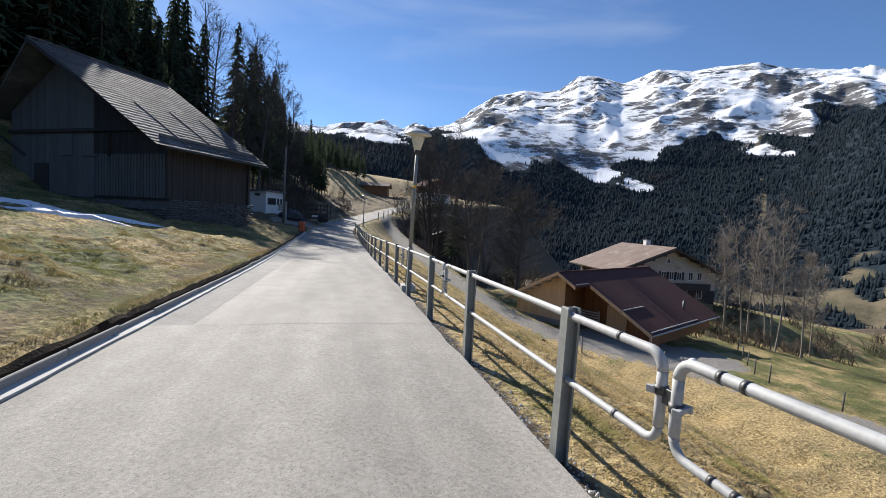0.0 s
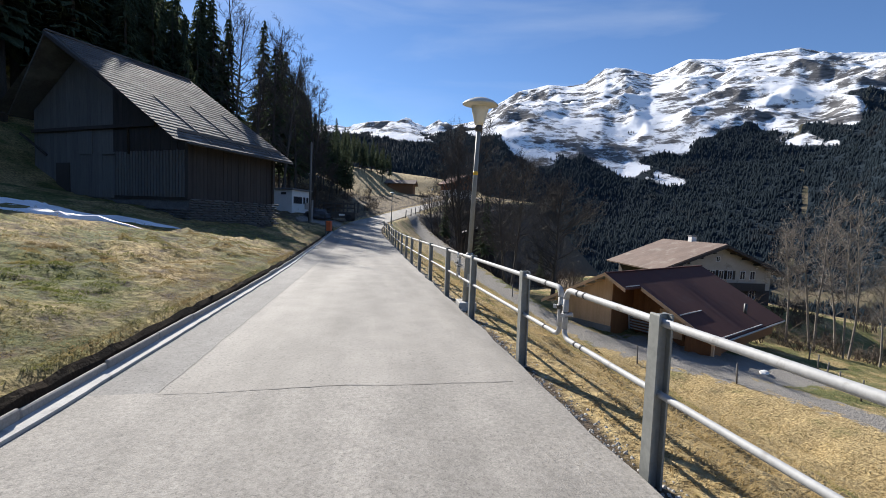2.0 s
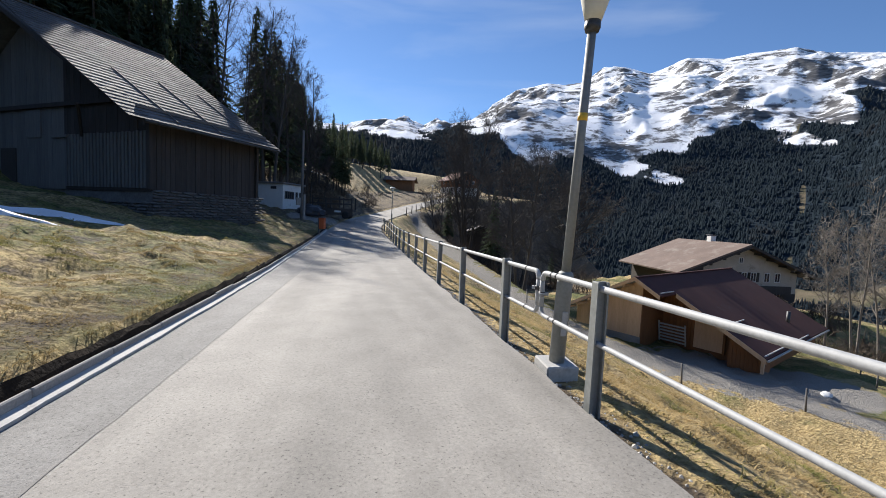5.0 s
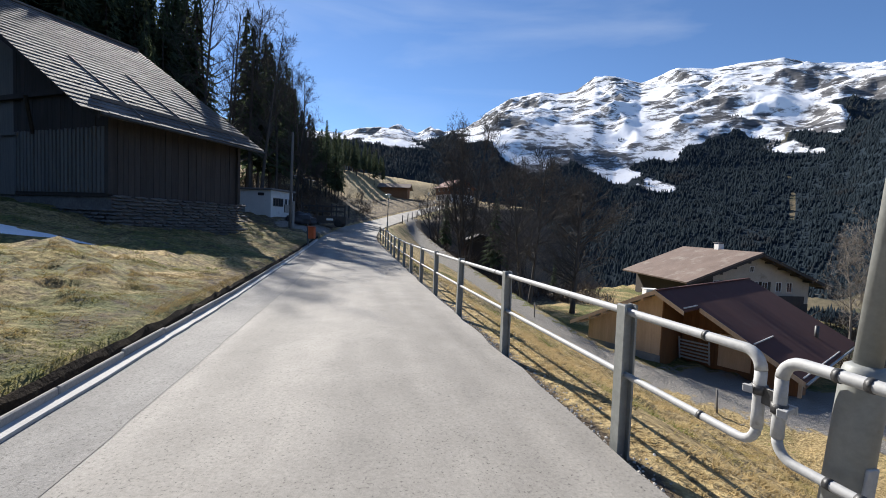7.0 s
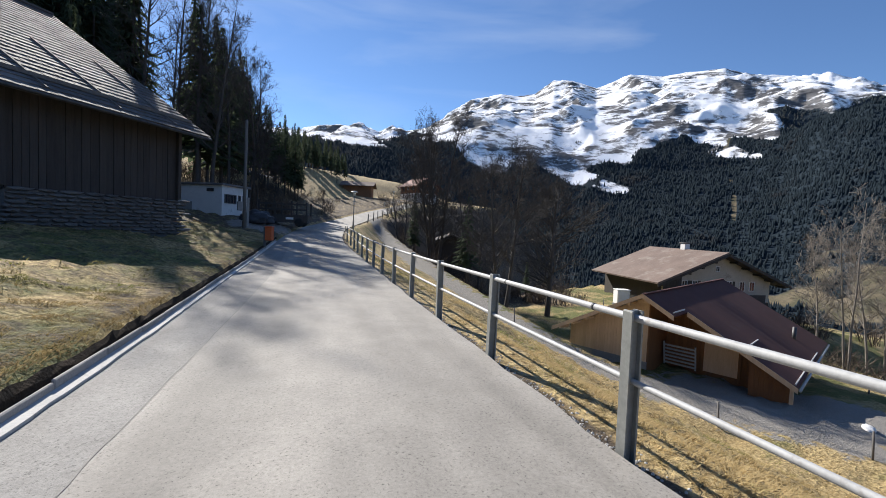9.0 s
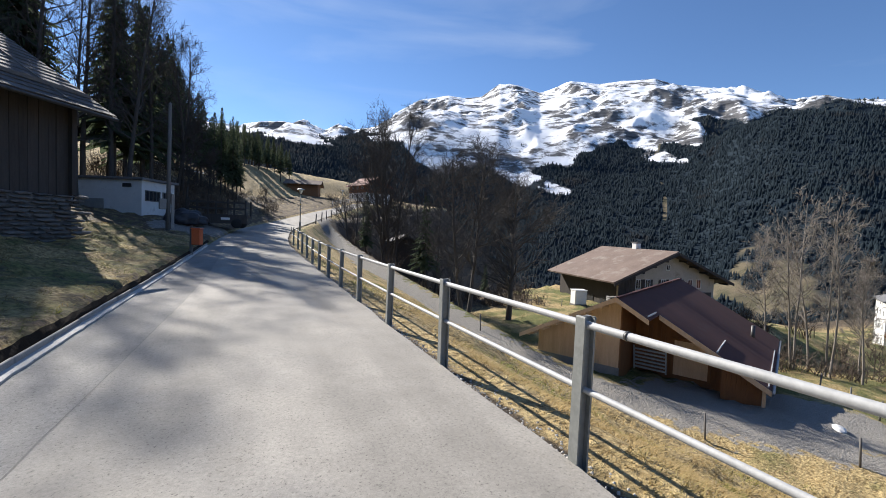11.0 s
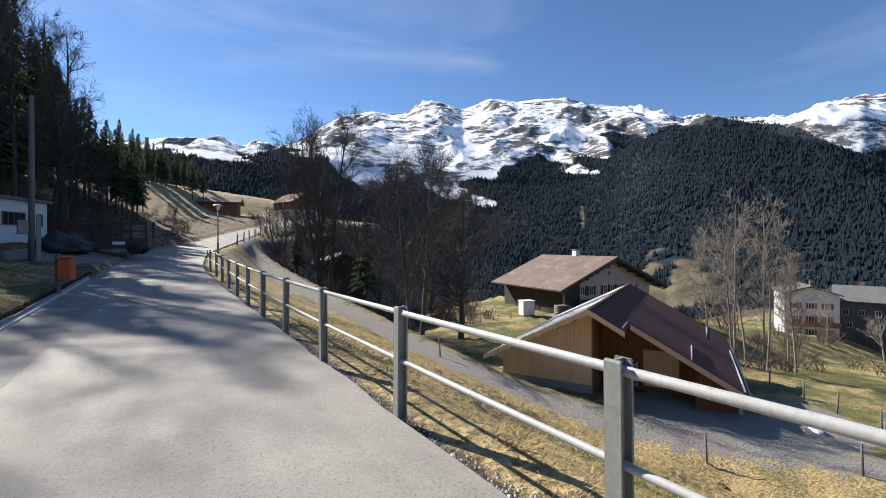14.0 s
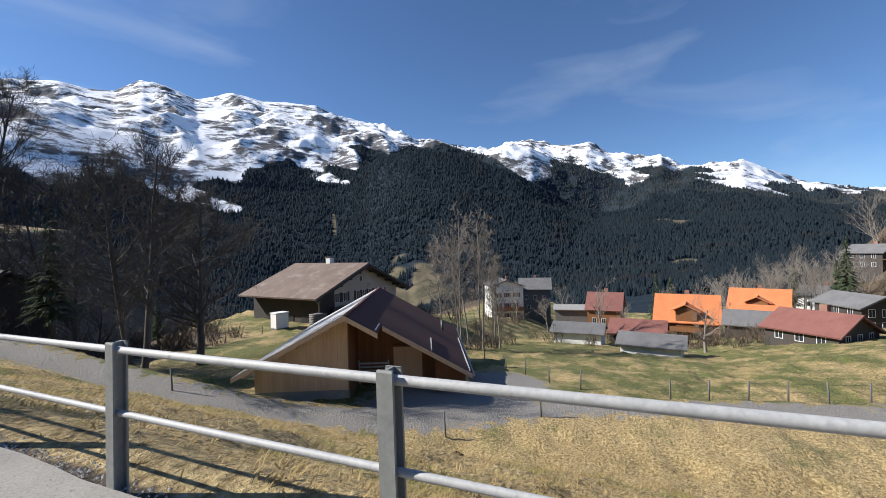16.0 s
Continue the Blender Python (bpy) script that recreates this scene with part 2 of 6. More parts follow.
# covers the heap, and serves as painted shade on the shed and farmhouse
TARP_AND_SHADE = mat("black_tarpaulin_and_shade", (0.012, 0.012, 0.014), (0.045, 0.045, 0.05), 0.4, fine=12, coarse=3, bump=0.6, depth=0.03)
RUBBER = mat("black_rubber", (0.012, 0.012, 0.012), (0.03, 0.03, 0.03), 0.8, fine=30, coarse=5, bump=0.2)
BRICK = mat("red_brown_chimney", (0.2, 0.1, 0.07), (0.34, 0.19, 0.14), 0.85, fine=12, coarse=2)


# ---- ground shape ----
def curve(v, knots):
    """A smooth line through a few (place, value) knots."""
    ks = np.array(knots, float)
    f = np.asarray(v, float)
    return sum(np.interp(f + o, ks[:, 0], ks[:, 1]) for o in (-3, -1.5, 0, 1.5, 3)) / 5


def road_x(y):
    return curve(y, ((-60, -2.15), (22, -2.15), (38, -2.6), (50, -1.6), (60, 0.8), (75, 5), (90, 10), (110, 20), (130, 33), (200, 80)))


def edge_shift(y):
    """How far the uphill kerb stands off its usual line beside the lane."""
    return curve(y, ((-60, 0.1), (3, 0.1), (7, 0.02), (10, 0.0), (13, -0.1), (19.5, -0.38), (24, -0.42), (30, -0.3), (36, -0.1), (40, 0)))


def road_z(y):
    return curve(y, ((-60, 0.5), (0, 0.0), (5, -0.075), (12, -0.19), (17, -0.255), (22, -0.27), (26, -0.23), (31, -0.1), (36, 0.06), (40, 0.3), (50, 0.8), (60, 1.4), (75, 2.6), (92, 4.2), (110, 6.7), (130, 8.0), (200, 12)))


def track_x(y):
    return curve(y, ((-60, 46), (2, 25.2), (10.7, 22.6), (17, 20.2), (22, 15.0), (28, 12.0), (41, 9.5), (49, 8.5), (60, 6.5), (72, 5), (200, 80)))


def track_z(y):
    return curve(y, ((-60, -7.2), (16, -7.1), (20, -6.8), (29.5, -5.7), (41, -4), (49, -2.9), (60, -0.9), (72, 1.6), (200, 10)))


def smooth_max(a, b, k=0.6):
    h = np.clip(0.5 + 0.5 * (a - b) / k, 0, 1)
    return b * (1 - h) + a * h + k * h * (1 - h)


LATTICE = np.random.default_rng(77).uniform(-1, 1, (256, 256))


def lattice(x, y):
    """Smooth value noise on a unit grid."""
    i, j = np.floor(x).astype(int), np.floor(y).astype(int)
    f, g = x - i, y - j
    f, g = f * f * (3 - 2 * f), g * g * (3 - 2 * g)
    a, b = LATTICE[i % 256, j % 256], LATTICE[(i + 1) % 256, j % 256]
    c, d = LATTICE[i % 256, (j + 1) % 256], LATTICE[(i + 1) % 256, (j + 1) % 256]
    return (a * (1 - f) + b * f) * (1 - g) + (c * (1 - f) + d * f) * g


def wave(x, y, size, seed):
    """Rolling noise of two octaves, about -1 to 1."""
    x, y = np.asarray(x, float) / size + 13.7 * seed, np.asarray(y, float) / size - 7.3 * seed
    return 0.9 * lattice(0.8 * x + 0.6 * y, 0.8 * y - 0.6 * x) + 0.5 * lattice(2.1 * x + 5, 2.1 * y + 9)


def ground_z(x, y):
    x, y = np.asarray(x, float), np.asarray(y, float)
    zr, v = road_z(y), x - road_x(y)
    # downhill side
    fall = np.interp(y, (45, 60), (0.5, 0.95))
    slope = zr - 0.12 - fall * np.clip(v - 2.75, 0, None)
    terrace = -7.0 - 0.12 * np.clip(x - 20, 0, 22) - 0.7 * np.clip(y - 54 - 0.4 * np.clip(x - 18, 0, 40), 0, None) - 0.16 * np.clip(x - 42, 0, 75) + np.clip(0.17 * (6 - y), 0, 6) * np.clip((x - 22) / 20, 0, 1) + 0.13 * np.clip(x - 20, 0, 22) * np.clip((y - 32) / 8, 0, 1) + 1.2 * np.clip(-34 - y, 0, 30) * np.clip((x - 95) / 20, 0, 1)
    lane = track_z(y) - (0.1 + fall) * np.clip(np.abs(x - track_x(y)) - 1.7, 0, None)
    down = smooth_max(slope, smooth_max(terrace, lane))
    # uphill side
    w = np.clip(edge_shift(y) - v - 2.2, 0, None)
    start = curve(y, ((-60, 18), (26, 16), (36, 10), (46, 7.5), (58, 3), (70, 3), (90, 8), (120, 15), (200, 20)))
    steep = np.clip(w - start, 0, None)
    hill = 0.62 * steep * steep / (steep + 4)
    up = zr + 0.17 * np.clip(w * 8, 0, 1) + np.interp(y, (60, 90), (0.15, 0.07)) * np.minimum(w, start) + hill / np.sqrt(1 + (hill / np.interp(y, (40, 72), (12, 7.5))) ** 2) + 0.03 * steep
    z = np.where(v < 0, up, down)
    rough = np.clip((np.abs(v) - 2.6) / 1.5, 0, 1)
    on_lane = np.clip((np.abs(x - track_x(y)) - 1.6) / 1.0, 0.15, 1)
    z = z + rough * on_lane * (0.12 * wave(x, y, 0.9, 1.0) + np.where(v < 0, 0.11, 0.085) * wave(x, y, 0.33, 2.0) + 0.12 * wave(x, y, 4.0, 3.0) + np.clip((v - 3) / 2, 0, 1) * 0.1 * wave(x, y, 0.62, 4.0))
    # the road bed lies under its asphalt
    bed = np.where((v - edge_shift(y) > -2.2) & (v < 2.1), zr - 0.06, z)
    return bed


def gz(x, y):
    return float(ground_z(np.array([x]), np.array([y]))[0])


# ---- building blocks ----
def part(name, bm, material, parent=None, label="", smooth=False):
    """Links a bmesh as one mesh object, under a thing where one is given."""
    me = bpy.data.meshes.new(name)
    bm.to_mesh(me)
    bm.free()
    for m in material if isinstance(material, (list, tuple)) else (material,):
        me.materials.append(m)
    if smooth:
        me.shade_smooth()
    ob = new(name, me)
    if parent is not None:
        ob.parent = parent
    if label:
        ob["label"] = label
    return ob


def raw(name, verts, faces, material, parent=None, label="", smooth=False):
    me = bpy.data.meshes.new(name)
    me.from_pydata([tuple(v) for v in verts], [], [tuple(f) for f in faces])
    me.validate()
    for m in material if isinstance(material, (list, tuple)) else (material,):
        me.materials.append(m)
    if smooth:
        me.shade_smooth()
    ob = new(name, me)
    if parent is not None:
        ob.parent = parent
    if label:
        ob["label"] = label
    return ob


def thing(name, m, label, category, group="", kind=""):
    ob = tagged(new(name), label, category, group, kind)
    ob.matrix_basis = m
    return ob


def box(bm, x0, x1, y0, y1, z0, z1, bevel=0.0):
    made = bmesh.ops.create_cube(bm, size=1, matrix=Matrix.LocRotScale(((x0 + x1) / 2, (y0 + y1) / 2, (z0 + z1) / 2), None, (x1 - x0, y1 - y0, z1 - z0)))
    if bevel:
        edges = {e for v in made["verts"] for e in v.link_edges}
        bmesh.ops.bevel(bm, geom=list(edges), offset=bevel, segments=1, affect="EDGES")
    return bm


def boxes(*dims, bevel=0.0):
    bm = bmesh.new()
    for dim in dims:
        box(bm, *dim, bevel=bevel)
    return bm


def slab(bm, corners, thick):
    """A plate of the given thickness below a planar polygon."""
    vs = [Vector(c) for c in corners]
    normal = (vs[1] - vs[0]).cross(vs[2] - vs[0]).normalized()
    top = [bm.verts.new(v) for v in vs]
    low = [bm.verts.new(v - normal * thick) for v in vs]
    bm.faces.new(top)
    bm.faces.new(low[::-1])
    for i in range(len(vs)):
        j = (i + 1) % len(vs)
        bm.faces.new((top[j], top[i], low[i], low[j]))
    return bm


def prism(bm, outline, y0, y1):
    """A vertical outline in x and z drawn out along y."""
    a = [bm.verts.new((x, y0, z)) for x, z in outline]
    b = [bm.verts.new((x, y1, z)) for x, z in outline]
    bm.faces.new(a)
    bm.faces.new(b[::-1])
    for i in range(len(a)):
        j = (i + 1) % len(a)
        bm.faces.new((a[j], a[i], b[i], b[j]))
    bmesh.ops.recalc_face_normals(bm, faces=bm.faces)
    return bm


def tube(verts, faces, line, radii, sides=8, cap=True):
    """Adds a tapered tube along a line to lists of verts and faces; its rings keep their turn round bends."""
    first = len(verts)
    count = len(line)
    side = None
    for i, p in enumerate(line):
        p = Vector(p)
        ahead = Vector(line[min(i + 1, count - 1)]) - Vector(line[max(i - 1, 0)])
        ahead = ahead.normalized() if ahead.length > 1e-6 else Vector((0, 0, 1))
        if side is None:
            side = ahead.cross(Vector((0, 0, 1)) if abs(ahead.z) < 0.9 else Vector((1, 0, 0))).normalized()
        else:
            side = (side - ahead * side.dot(ahead)).normalized()
        over = side.cross(ahead)
        for k in range(sides):
            a = 2 * math.pi * k / sides
            verts.append(p + (side * math.cos(a) + over * math.sin(a)) * radii[i])
    for i in range(count - 1):
        for k in range(sides):
            l = (k + 1) % sides
            a = first + i * sides
            faces.append((a + k, a + l, a + sides + l, a + sides + k))
    if cap:
        faces.append(tuple(range(first + sides - 1, first - 1, -1)))
        faces.append(tuple(range(first + (count - 1) * sides, first + count * sides)))


def pipe(name, line, radius, material, parent, sides=10, label=""):
    verts, faces = [], []
    line = [Vector(p) for n, p in enumerate(line) if n == 0 or (Vector(p) - Vector(line[n - 1])).length > 1e-4]
    tube(verts, faces, line, [radius] * len(line) if isinstance(radius, (int, float)) else radius, sides)
    return raw(name, verts, faces, material, parent, label, smooth=True)


def lathe(name, profile, material, parent, sides=24, label=""):
    """A turned shape from (radius, height) pairs."""
    verts = [(r * math.cos(2 * math.pi * k / sides), r * math.sin(2 * math.pi * k / sides), z) for r, z in profile for k in range(sides)]
    faces = [(i * sides + k, i * sides + (k + 1) % sides, (i + 1) * sides + (k + 1) % sides, (i + 1) * sides + k) for i in range(len(profile) - 1) for k in range(sides)]
    faces += [tuple(range(sides - 1, -1, -1)), tuple(range((len(profile) - 1) * sides, len(profile) * sides))]
    return raw(name, verts, faces, material, parent, label, smooth=True)


# ---- ground sheet ----
def spread(lo, hi, centre, fine, grow):
    """Grid lines that stand close near the centre and wider apart away from it."""
    out, p, step = [centre], centre, fine
    while p < hi:
        step = max(fine, fine + grow * abs(p - centre))
        p += step
        out.append(p)
    p = centre
    while p > lo:
        step = max(fine, fine + grow * abs(p - centre))
        p -= step
        out.insert(0, p)
    return np.array(out)


def ground_material():
    m = bpy.data.materials.new("meadow_ground")
    m.use_nodes = True
    nodes, links = m.node_tree.nodes, m.node_tree.links
    b = nodes["Principled BSDF"]
    b.inputs["Roughness"].default_value = 0.95
    coord = nodes.new("ShaderNodeTexCoord")

    def tex(scale, detail=6, rough=0.65):
        n = nodes.new("ShaderNodeTexNoise")
        n.inputs["Scale"].default_value, n.inputs["Detail"].default_value, n.inputs["Roughness"].default_value = scale, detail, rough
        links.new(coord.outputs["Object"], n.inputs["Vector"])
        return n.outputs["Fac"]

    def ramp(value, lo, hi):
        r = nodes.new("ShaderNodeMapRange")
        r.inputs["From Min"].default_value, r.inputs["From Max"].default_value = lo, hi
        links.new(value, r.inputs["Value"])
        return r.outputs["Result"]

    def blend(fac, a, c):
        x = nodes.new("ShaderNodeMix")
        x.data_type = "RGBA"
        links.new(fac, x.inputs[0])
        for socket, v in ((x.inputs[6], a), (x.inputs[7], c)):
            if isinstance(v, tuple):
                socket.default_value = (*v, 1)
            else:
                links.new(v, socket)
        return x.outputs[2]

    cover = nodes.new("ShaderNodeVertexColor")
    cover.layer_name = "cover"
    split = nodes.new("ShaderNodeSeparateColor")
    links.new(cover.outputs["Color"], split.inputs[0])
    fine = tex(9)
    straw = blend(ramp(fine, 0.36, 0.64), (0.2, 0.137, 0.052), (0.66, 0.5, 0.24))
    green = blend(ramp(fine, 0.38, 0.66), (0.07, 0.082, 0.02), (0.22, 0.22, 0.065))
    brown = blend(ramp(fine, 0.35, 0.7), (0.035, 0.026, 0.017), (0.17, 0.12, 0.072))
    patch = nodes.new("ShaderNodeMath")
    patch.operation = "ADD"
    links.new(tex(0.33), patch.inputs[0])
    links.new(split.outputs[0], patch.inputs[1])
    col = blend(ramp(patch.outputs[0], 0.92, 1.08), straw, green)
    bare = nodes.new("ShaderNodeMath")
    bare.operation = "ADD"
    links.new(tex(2.1), bare.inputs[0])
    links.new(split.outputs[1], bare.inputs[1])
    col = blend(ramp(bare.outputs[0], 0.95, 1.15), col, brown)
    stones = blend(ramp(tex(22), 0.35, 0.65), (0.13, 0.12, 0.106), (0.41, 0.385, 0.345))
    lane = nodes.new("ShaderNodeMath")
    lane.operation = "ADD"
    links.new(tex(1.6), lane.inputs[0])
    links.new(split.outputs[2], lane.inputs[1])
    col = blend(ramp(lane.outputs[0], 0.95, 1.05), col, stones)
    links.new(col, b.inputs["Base Color"])
    bp = nodes.new("ShaderNodeBump")
    bp.inputs["Strength"].default_value, bp.inputs["Distance"].default_value = 1.0, 0.15
    links.new(fine, bp.inputs["Height"])
    links.new(bp.outputs["Normal"], b.inputs["Normal"])
    return m


def cover_at(x, y):
    """Shares of green grass, bare earth and gravel, each 0 to 1 about 0.5."""
    v = x - road_x(y)
    green = np.full_like(x, 0.42)
    green += np.where(v < -2.2, 0.09, 0)
    green += np.where((v > 6) & (x > track_x(y)), 0.11, 0)
    green -= np.where((v > 2) & (x < track_x(y) + 2), 0.07 - 0.1 * np.clip((y - 22) / 10, 0, 1), 0)
    green -= np.where((v < -2.2) & (y > 48), 0.2, 0)
    earth = np.full_like(x, 0.3)
    earth += 0.5 * np.exp(-((v - 2.12) / 0.16) ** 2) + 0.12 * np.exp(-((v + 2.5) / 0.3) ** 2)
    earth += np.where((v < -2.4) & (v > -14), 0.17, 0)
    earth += 0.35 * np.exp(-((x - 13) / 6) ** 2 - ((y - 60) / 14) ** 2)
    earth += np.where((v < -2) & (y > 36), 0.16, 0)
    wild = np.clip((y - 46) / 6, 0, 1) * (x > track_x(y) + 1.5) * (x < 30)
    wild = np.maximum(wild, np.clip((y - 60) / 6, 0, 1) * (v > 3.6))
    green -= 0.3 * wild
    earth += 0.4 * wild
    earth += np.where((v > 2.5) & (v < 15), 0.1, 0) + np.where((y < -26) & (x > 90), 0.5, 0)
    far = np.abs(x - track_x(y))
    gravel = 0.72 - 0.24 * np.clip(far - np.interp(y, (12, 20), (0.35, 0.45)), 0, 3)
    yard = np.exp(-((x - 25.5) / 4.0) ** 2 - ((y - 21.5) / 3.4) ** 2) + np.exp(-((x - 22.5) / 3.5) ** 2 - ((y - 20.5) / 2.5) ** 2) + np.exp(-((x - 18.5) / 5) ** 2 - ((y - 23) / 5) ** 2)
    gravel = np.maximum(gravel * (y < 74), 0.05 + 0.8 * np.minimum(yard, 1))
    park = np.exp(-((x + 6.5) / 2.6) ** 2 - ((y - 42) / 5) ** 2)
    gravel = np.maximum(gravel, 0.95 * park)
    return np.clip(green, 0, 1), np.clip(earth, 0, 1), np.clip(gravel, 0, 1)


def build_ground():
    xs, ys = spread(-95, 150, -1.0, 0.13, 0.03), spread(-60, 215, 4.0, 0.2, 0.018)
    gx, gy = np.meshgrid(xs, ys)
    z = ground_z(gx, gy)
    nx, ny = len(xs), len(ys)
    verts = np.stack([gx.ravel(), gy.ravel(), z.ravel()], 1)
    i = np.arange((nx - 1) * (ny - 1))
    a = (i // (nx - 1)) * nx + i % (nx - 1)
    faces = np.stack([a, a + 1, a + nx + 1, a + nx], 1)
    ob = raw("ground", verts, faces.tolist(), GROUND, smooth=True)
    layer = ob.data.color_attributes.new("cover", "FLOAT_COLOR", "POINT")
    r, g, b = cover_at(gx.ravel(), gy.ravel())
    layer.data.foreach_set("color", np.stack([r, g, b, np.ones_like(r)], 1).ravel())
    return tagged(ob, "hillside meadow of straw-yellow winter grass with green patches", "ground", kind="structure")


GROUND = ground_material()
build_ground()


# ---- mountains ----
RIDGE = ((-40, 9), (-20, 10.5), (-2.3, 11.0), (0, 11.7), (2.5, 12.3), (5.2, 12.3), (7.3, 11.4), (9.1, 12.6), (10.9, 11.7), (15.3, 13.6), (19.7, 16.6), (23.4, 17.4), (25.5, 17.2), (27.8, 17.5), (30.1, 19.0), (32.4, 18.8), (35.4, 17.9), (39.3, 18.9), (42.7, 18.4), (45.4, 18.7), (49.1, 18.8), (51.7, 17.6), (56.7, 16.6), (59.6, 15.2), (62.4, 13.6), (64, 13.9), (67.2, 13.3), (70.3, 12.9), (73.4, 13.6), (77.5, 14.2), (80.4, 12.8), (85, 13.0), (87.7, 11.4), (90.3, 10.6), (93.1, 11.1), (95.1, 9.3), (98.5, 8.9), (101.2, 8.7), (103.6, 7.4), (106.4, 6.2), (109.7, 5.3), (112.3, 4.4), (130, 4), (180, 6))
SHOULDER = ((-40, 9), (0, 10.0), (6, 10.2), (9, 10.0), (18, 10.4), (28, 9.4), (33, 8), (45, 8.0), (51, 8.4), (54.9, 9.6), (58, 12.0), (61.1, 13.3), (64.2, 13.2), (67.2, 12.7), (71, 11.4), (74.8, 10.0), (78.5, 7.6), (82, 5.2), (85.4, 3.4), (90, 3.6), (100, 3.4), (108, 2.6), (115, 1.4), (180, 3))
TREELINE = ((-40, 8), (0, 10.6), (6, 10.7), (9.5, 10.9), (11.6, 12.0), (17, 11.2), (20, 9.7), (24, 9.0), (30, 9.2), (36, 9.1), (39.5, 8.9), (42, 9.6), (45.4, 10.6), (48.6, 10.0), (51.5, 10.8), (55, 11.8), (59, 13.3), (66, 14.0), (70, 13.0), (72, 12.0), (77, 8.6), (80, 10.4), (82.5, 10.7), (87.6, 8.5), (90.5, 9.4), (95, 8.5), (98, 7.8), (100, 6.0), (105.5, 5.4), (109.7, 5.2), (112, 4.5), (180, 6))


def fractal(px, py, scale, octaves=5):
    return np.array([noise.fractal(Vector((x / scale, y / scale, 0.3)), 0.9, 2.1, octaves) for x, y in zip(px.ravel(), py.ravel())]).reshape(px.shape)


def far_height(r, az, rough):
    """Height of the valley's far side at a distance and bearing (degrees) from the road."""
    e1 = np.tan(np.radians(np.interp(az, *np.array(RIDGE).T)))
    e2 = np.tan(np.radians(np.interp(az, *np.array(SHOULDER).T)))
    deep = np.interp(az, (-40, 0, 20, 60, 85, 115, 180), (20, -30, -190, -190, -60, -30, 0))
    start = np.interp(az, (-40, -8, 3, 12, 60, 85, 115, 180), (40, 25, -4, -18, -24, -20, -12, 10))
    crest, top = 1700.0, 3700.0
    z = np.where(r < 480, start + (deep - start) * np.clip((r - 110) / 370, 0, 1) ** 0.8, 0)
    f = np.clip((r - 480) / (crest - 480), 0, 1)
    z = np.where((r >= 480) & (r < crest), deep + (crest * e2 - deep) * (0.35 * f + 0.65 * f * f), z)
    g = np.clip((r - crest) / (top - crest), 0, 1)
    z = np.where(r >= crest, crest * e2 + (top * e1 - crest * e2) * g ** 0.85, z)
    z = np.where(r > top, top * e1 - (r - top) * 0.7, z)
    spur_side = np.interp(az, (54, 60, 86, 92), (0, 1, 1, 0))
    z = z - 170 * spur_side * np.exp(-(((r - 2080) / 210) ** 2))
    amp = np.interp(r, (110, 400, 1200, 1700, 2300, 3500, 3700, 4500), (0.5, 14, 40, 14, 60, 58, 24, 120))
    steep_part = np.interp(r, (1700, 2100, 3300, 3650, 3700), (0, 1, 1, 0.45, 0))
    spur = 1 - np.abs(np.sin(np.radians(az) * 17 + 3.4 * rough + 0.0009 * r)) * 1.6
    return z + amp * rough + 24 * steep_part * spur


def snow_line(x, y, z):
    """Degrees above the edge between forest and open snow, broken up by clumps of trees."""
    r, az = np.hypot(x, y), np.degrees(np.arctan2(x, y))
    over = np.degrees(np.arctan2(z - 1.4, r)) - np.interp(az, *np.array(TREELINE).T)
    loose = np.interp(az, (18, 24, 54, 58, 74, 80), (1.0, 4.2, 4.2, 0.8, 0.8, 2.2))
    spur = np.interp(az, (54, 57, 84, 88), (0, 1, 1, 0)) * (r < 1950)
    return over + loose * fractal(x + 900, y + 300, 210.0, 6) - 6 * spur


def clearing(x, y):
    """Brown meadows on the far valley floor: above 0.5 no trees stand."""
    r, az = np.hypot(x, y), np.degrees(np.arctan2(x, y))
    low = np.exp(-(((az - 58) / 11) ** 2) - ((r - 900) / 110) ** 2)
    high = 0.6 * np.exp(-(((az - 105) / 9) ** 2) - ((r - 1350) / 130) ** 2) + 0.5 * np.exp(-(((az - 96) / 7) ** 2) - ((r - 900) / 80) ** 2)
    cut = 0.72 * np.exp(-(((az - 50.2 - 0.6 * np.sin(r / 170)) / 0.5) ** 2)) * (r > 560) * (r < 2000)
    scree = 0.55 * np.exp(-(((az - 93) / 4) ** 2) - ((r - 1500) / 160) ** 2)
    return np.maximum(np.maximum(low, high), np.maximum(cut, scree)) - 0.12 + 0.5 * wave(x, y, 75, 8.0)


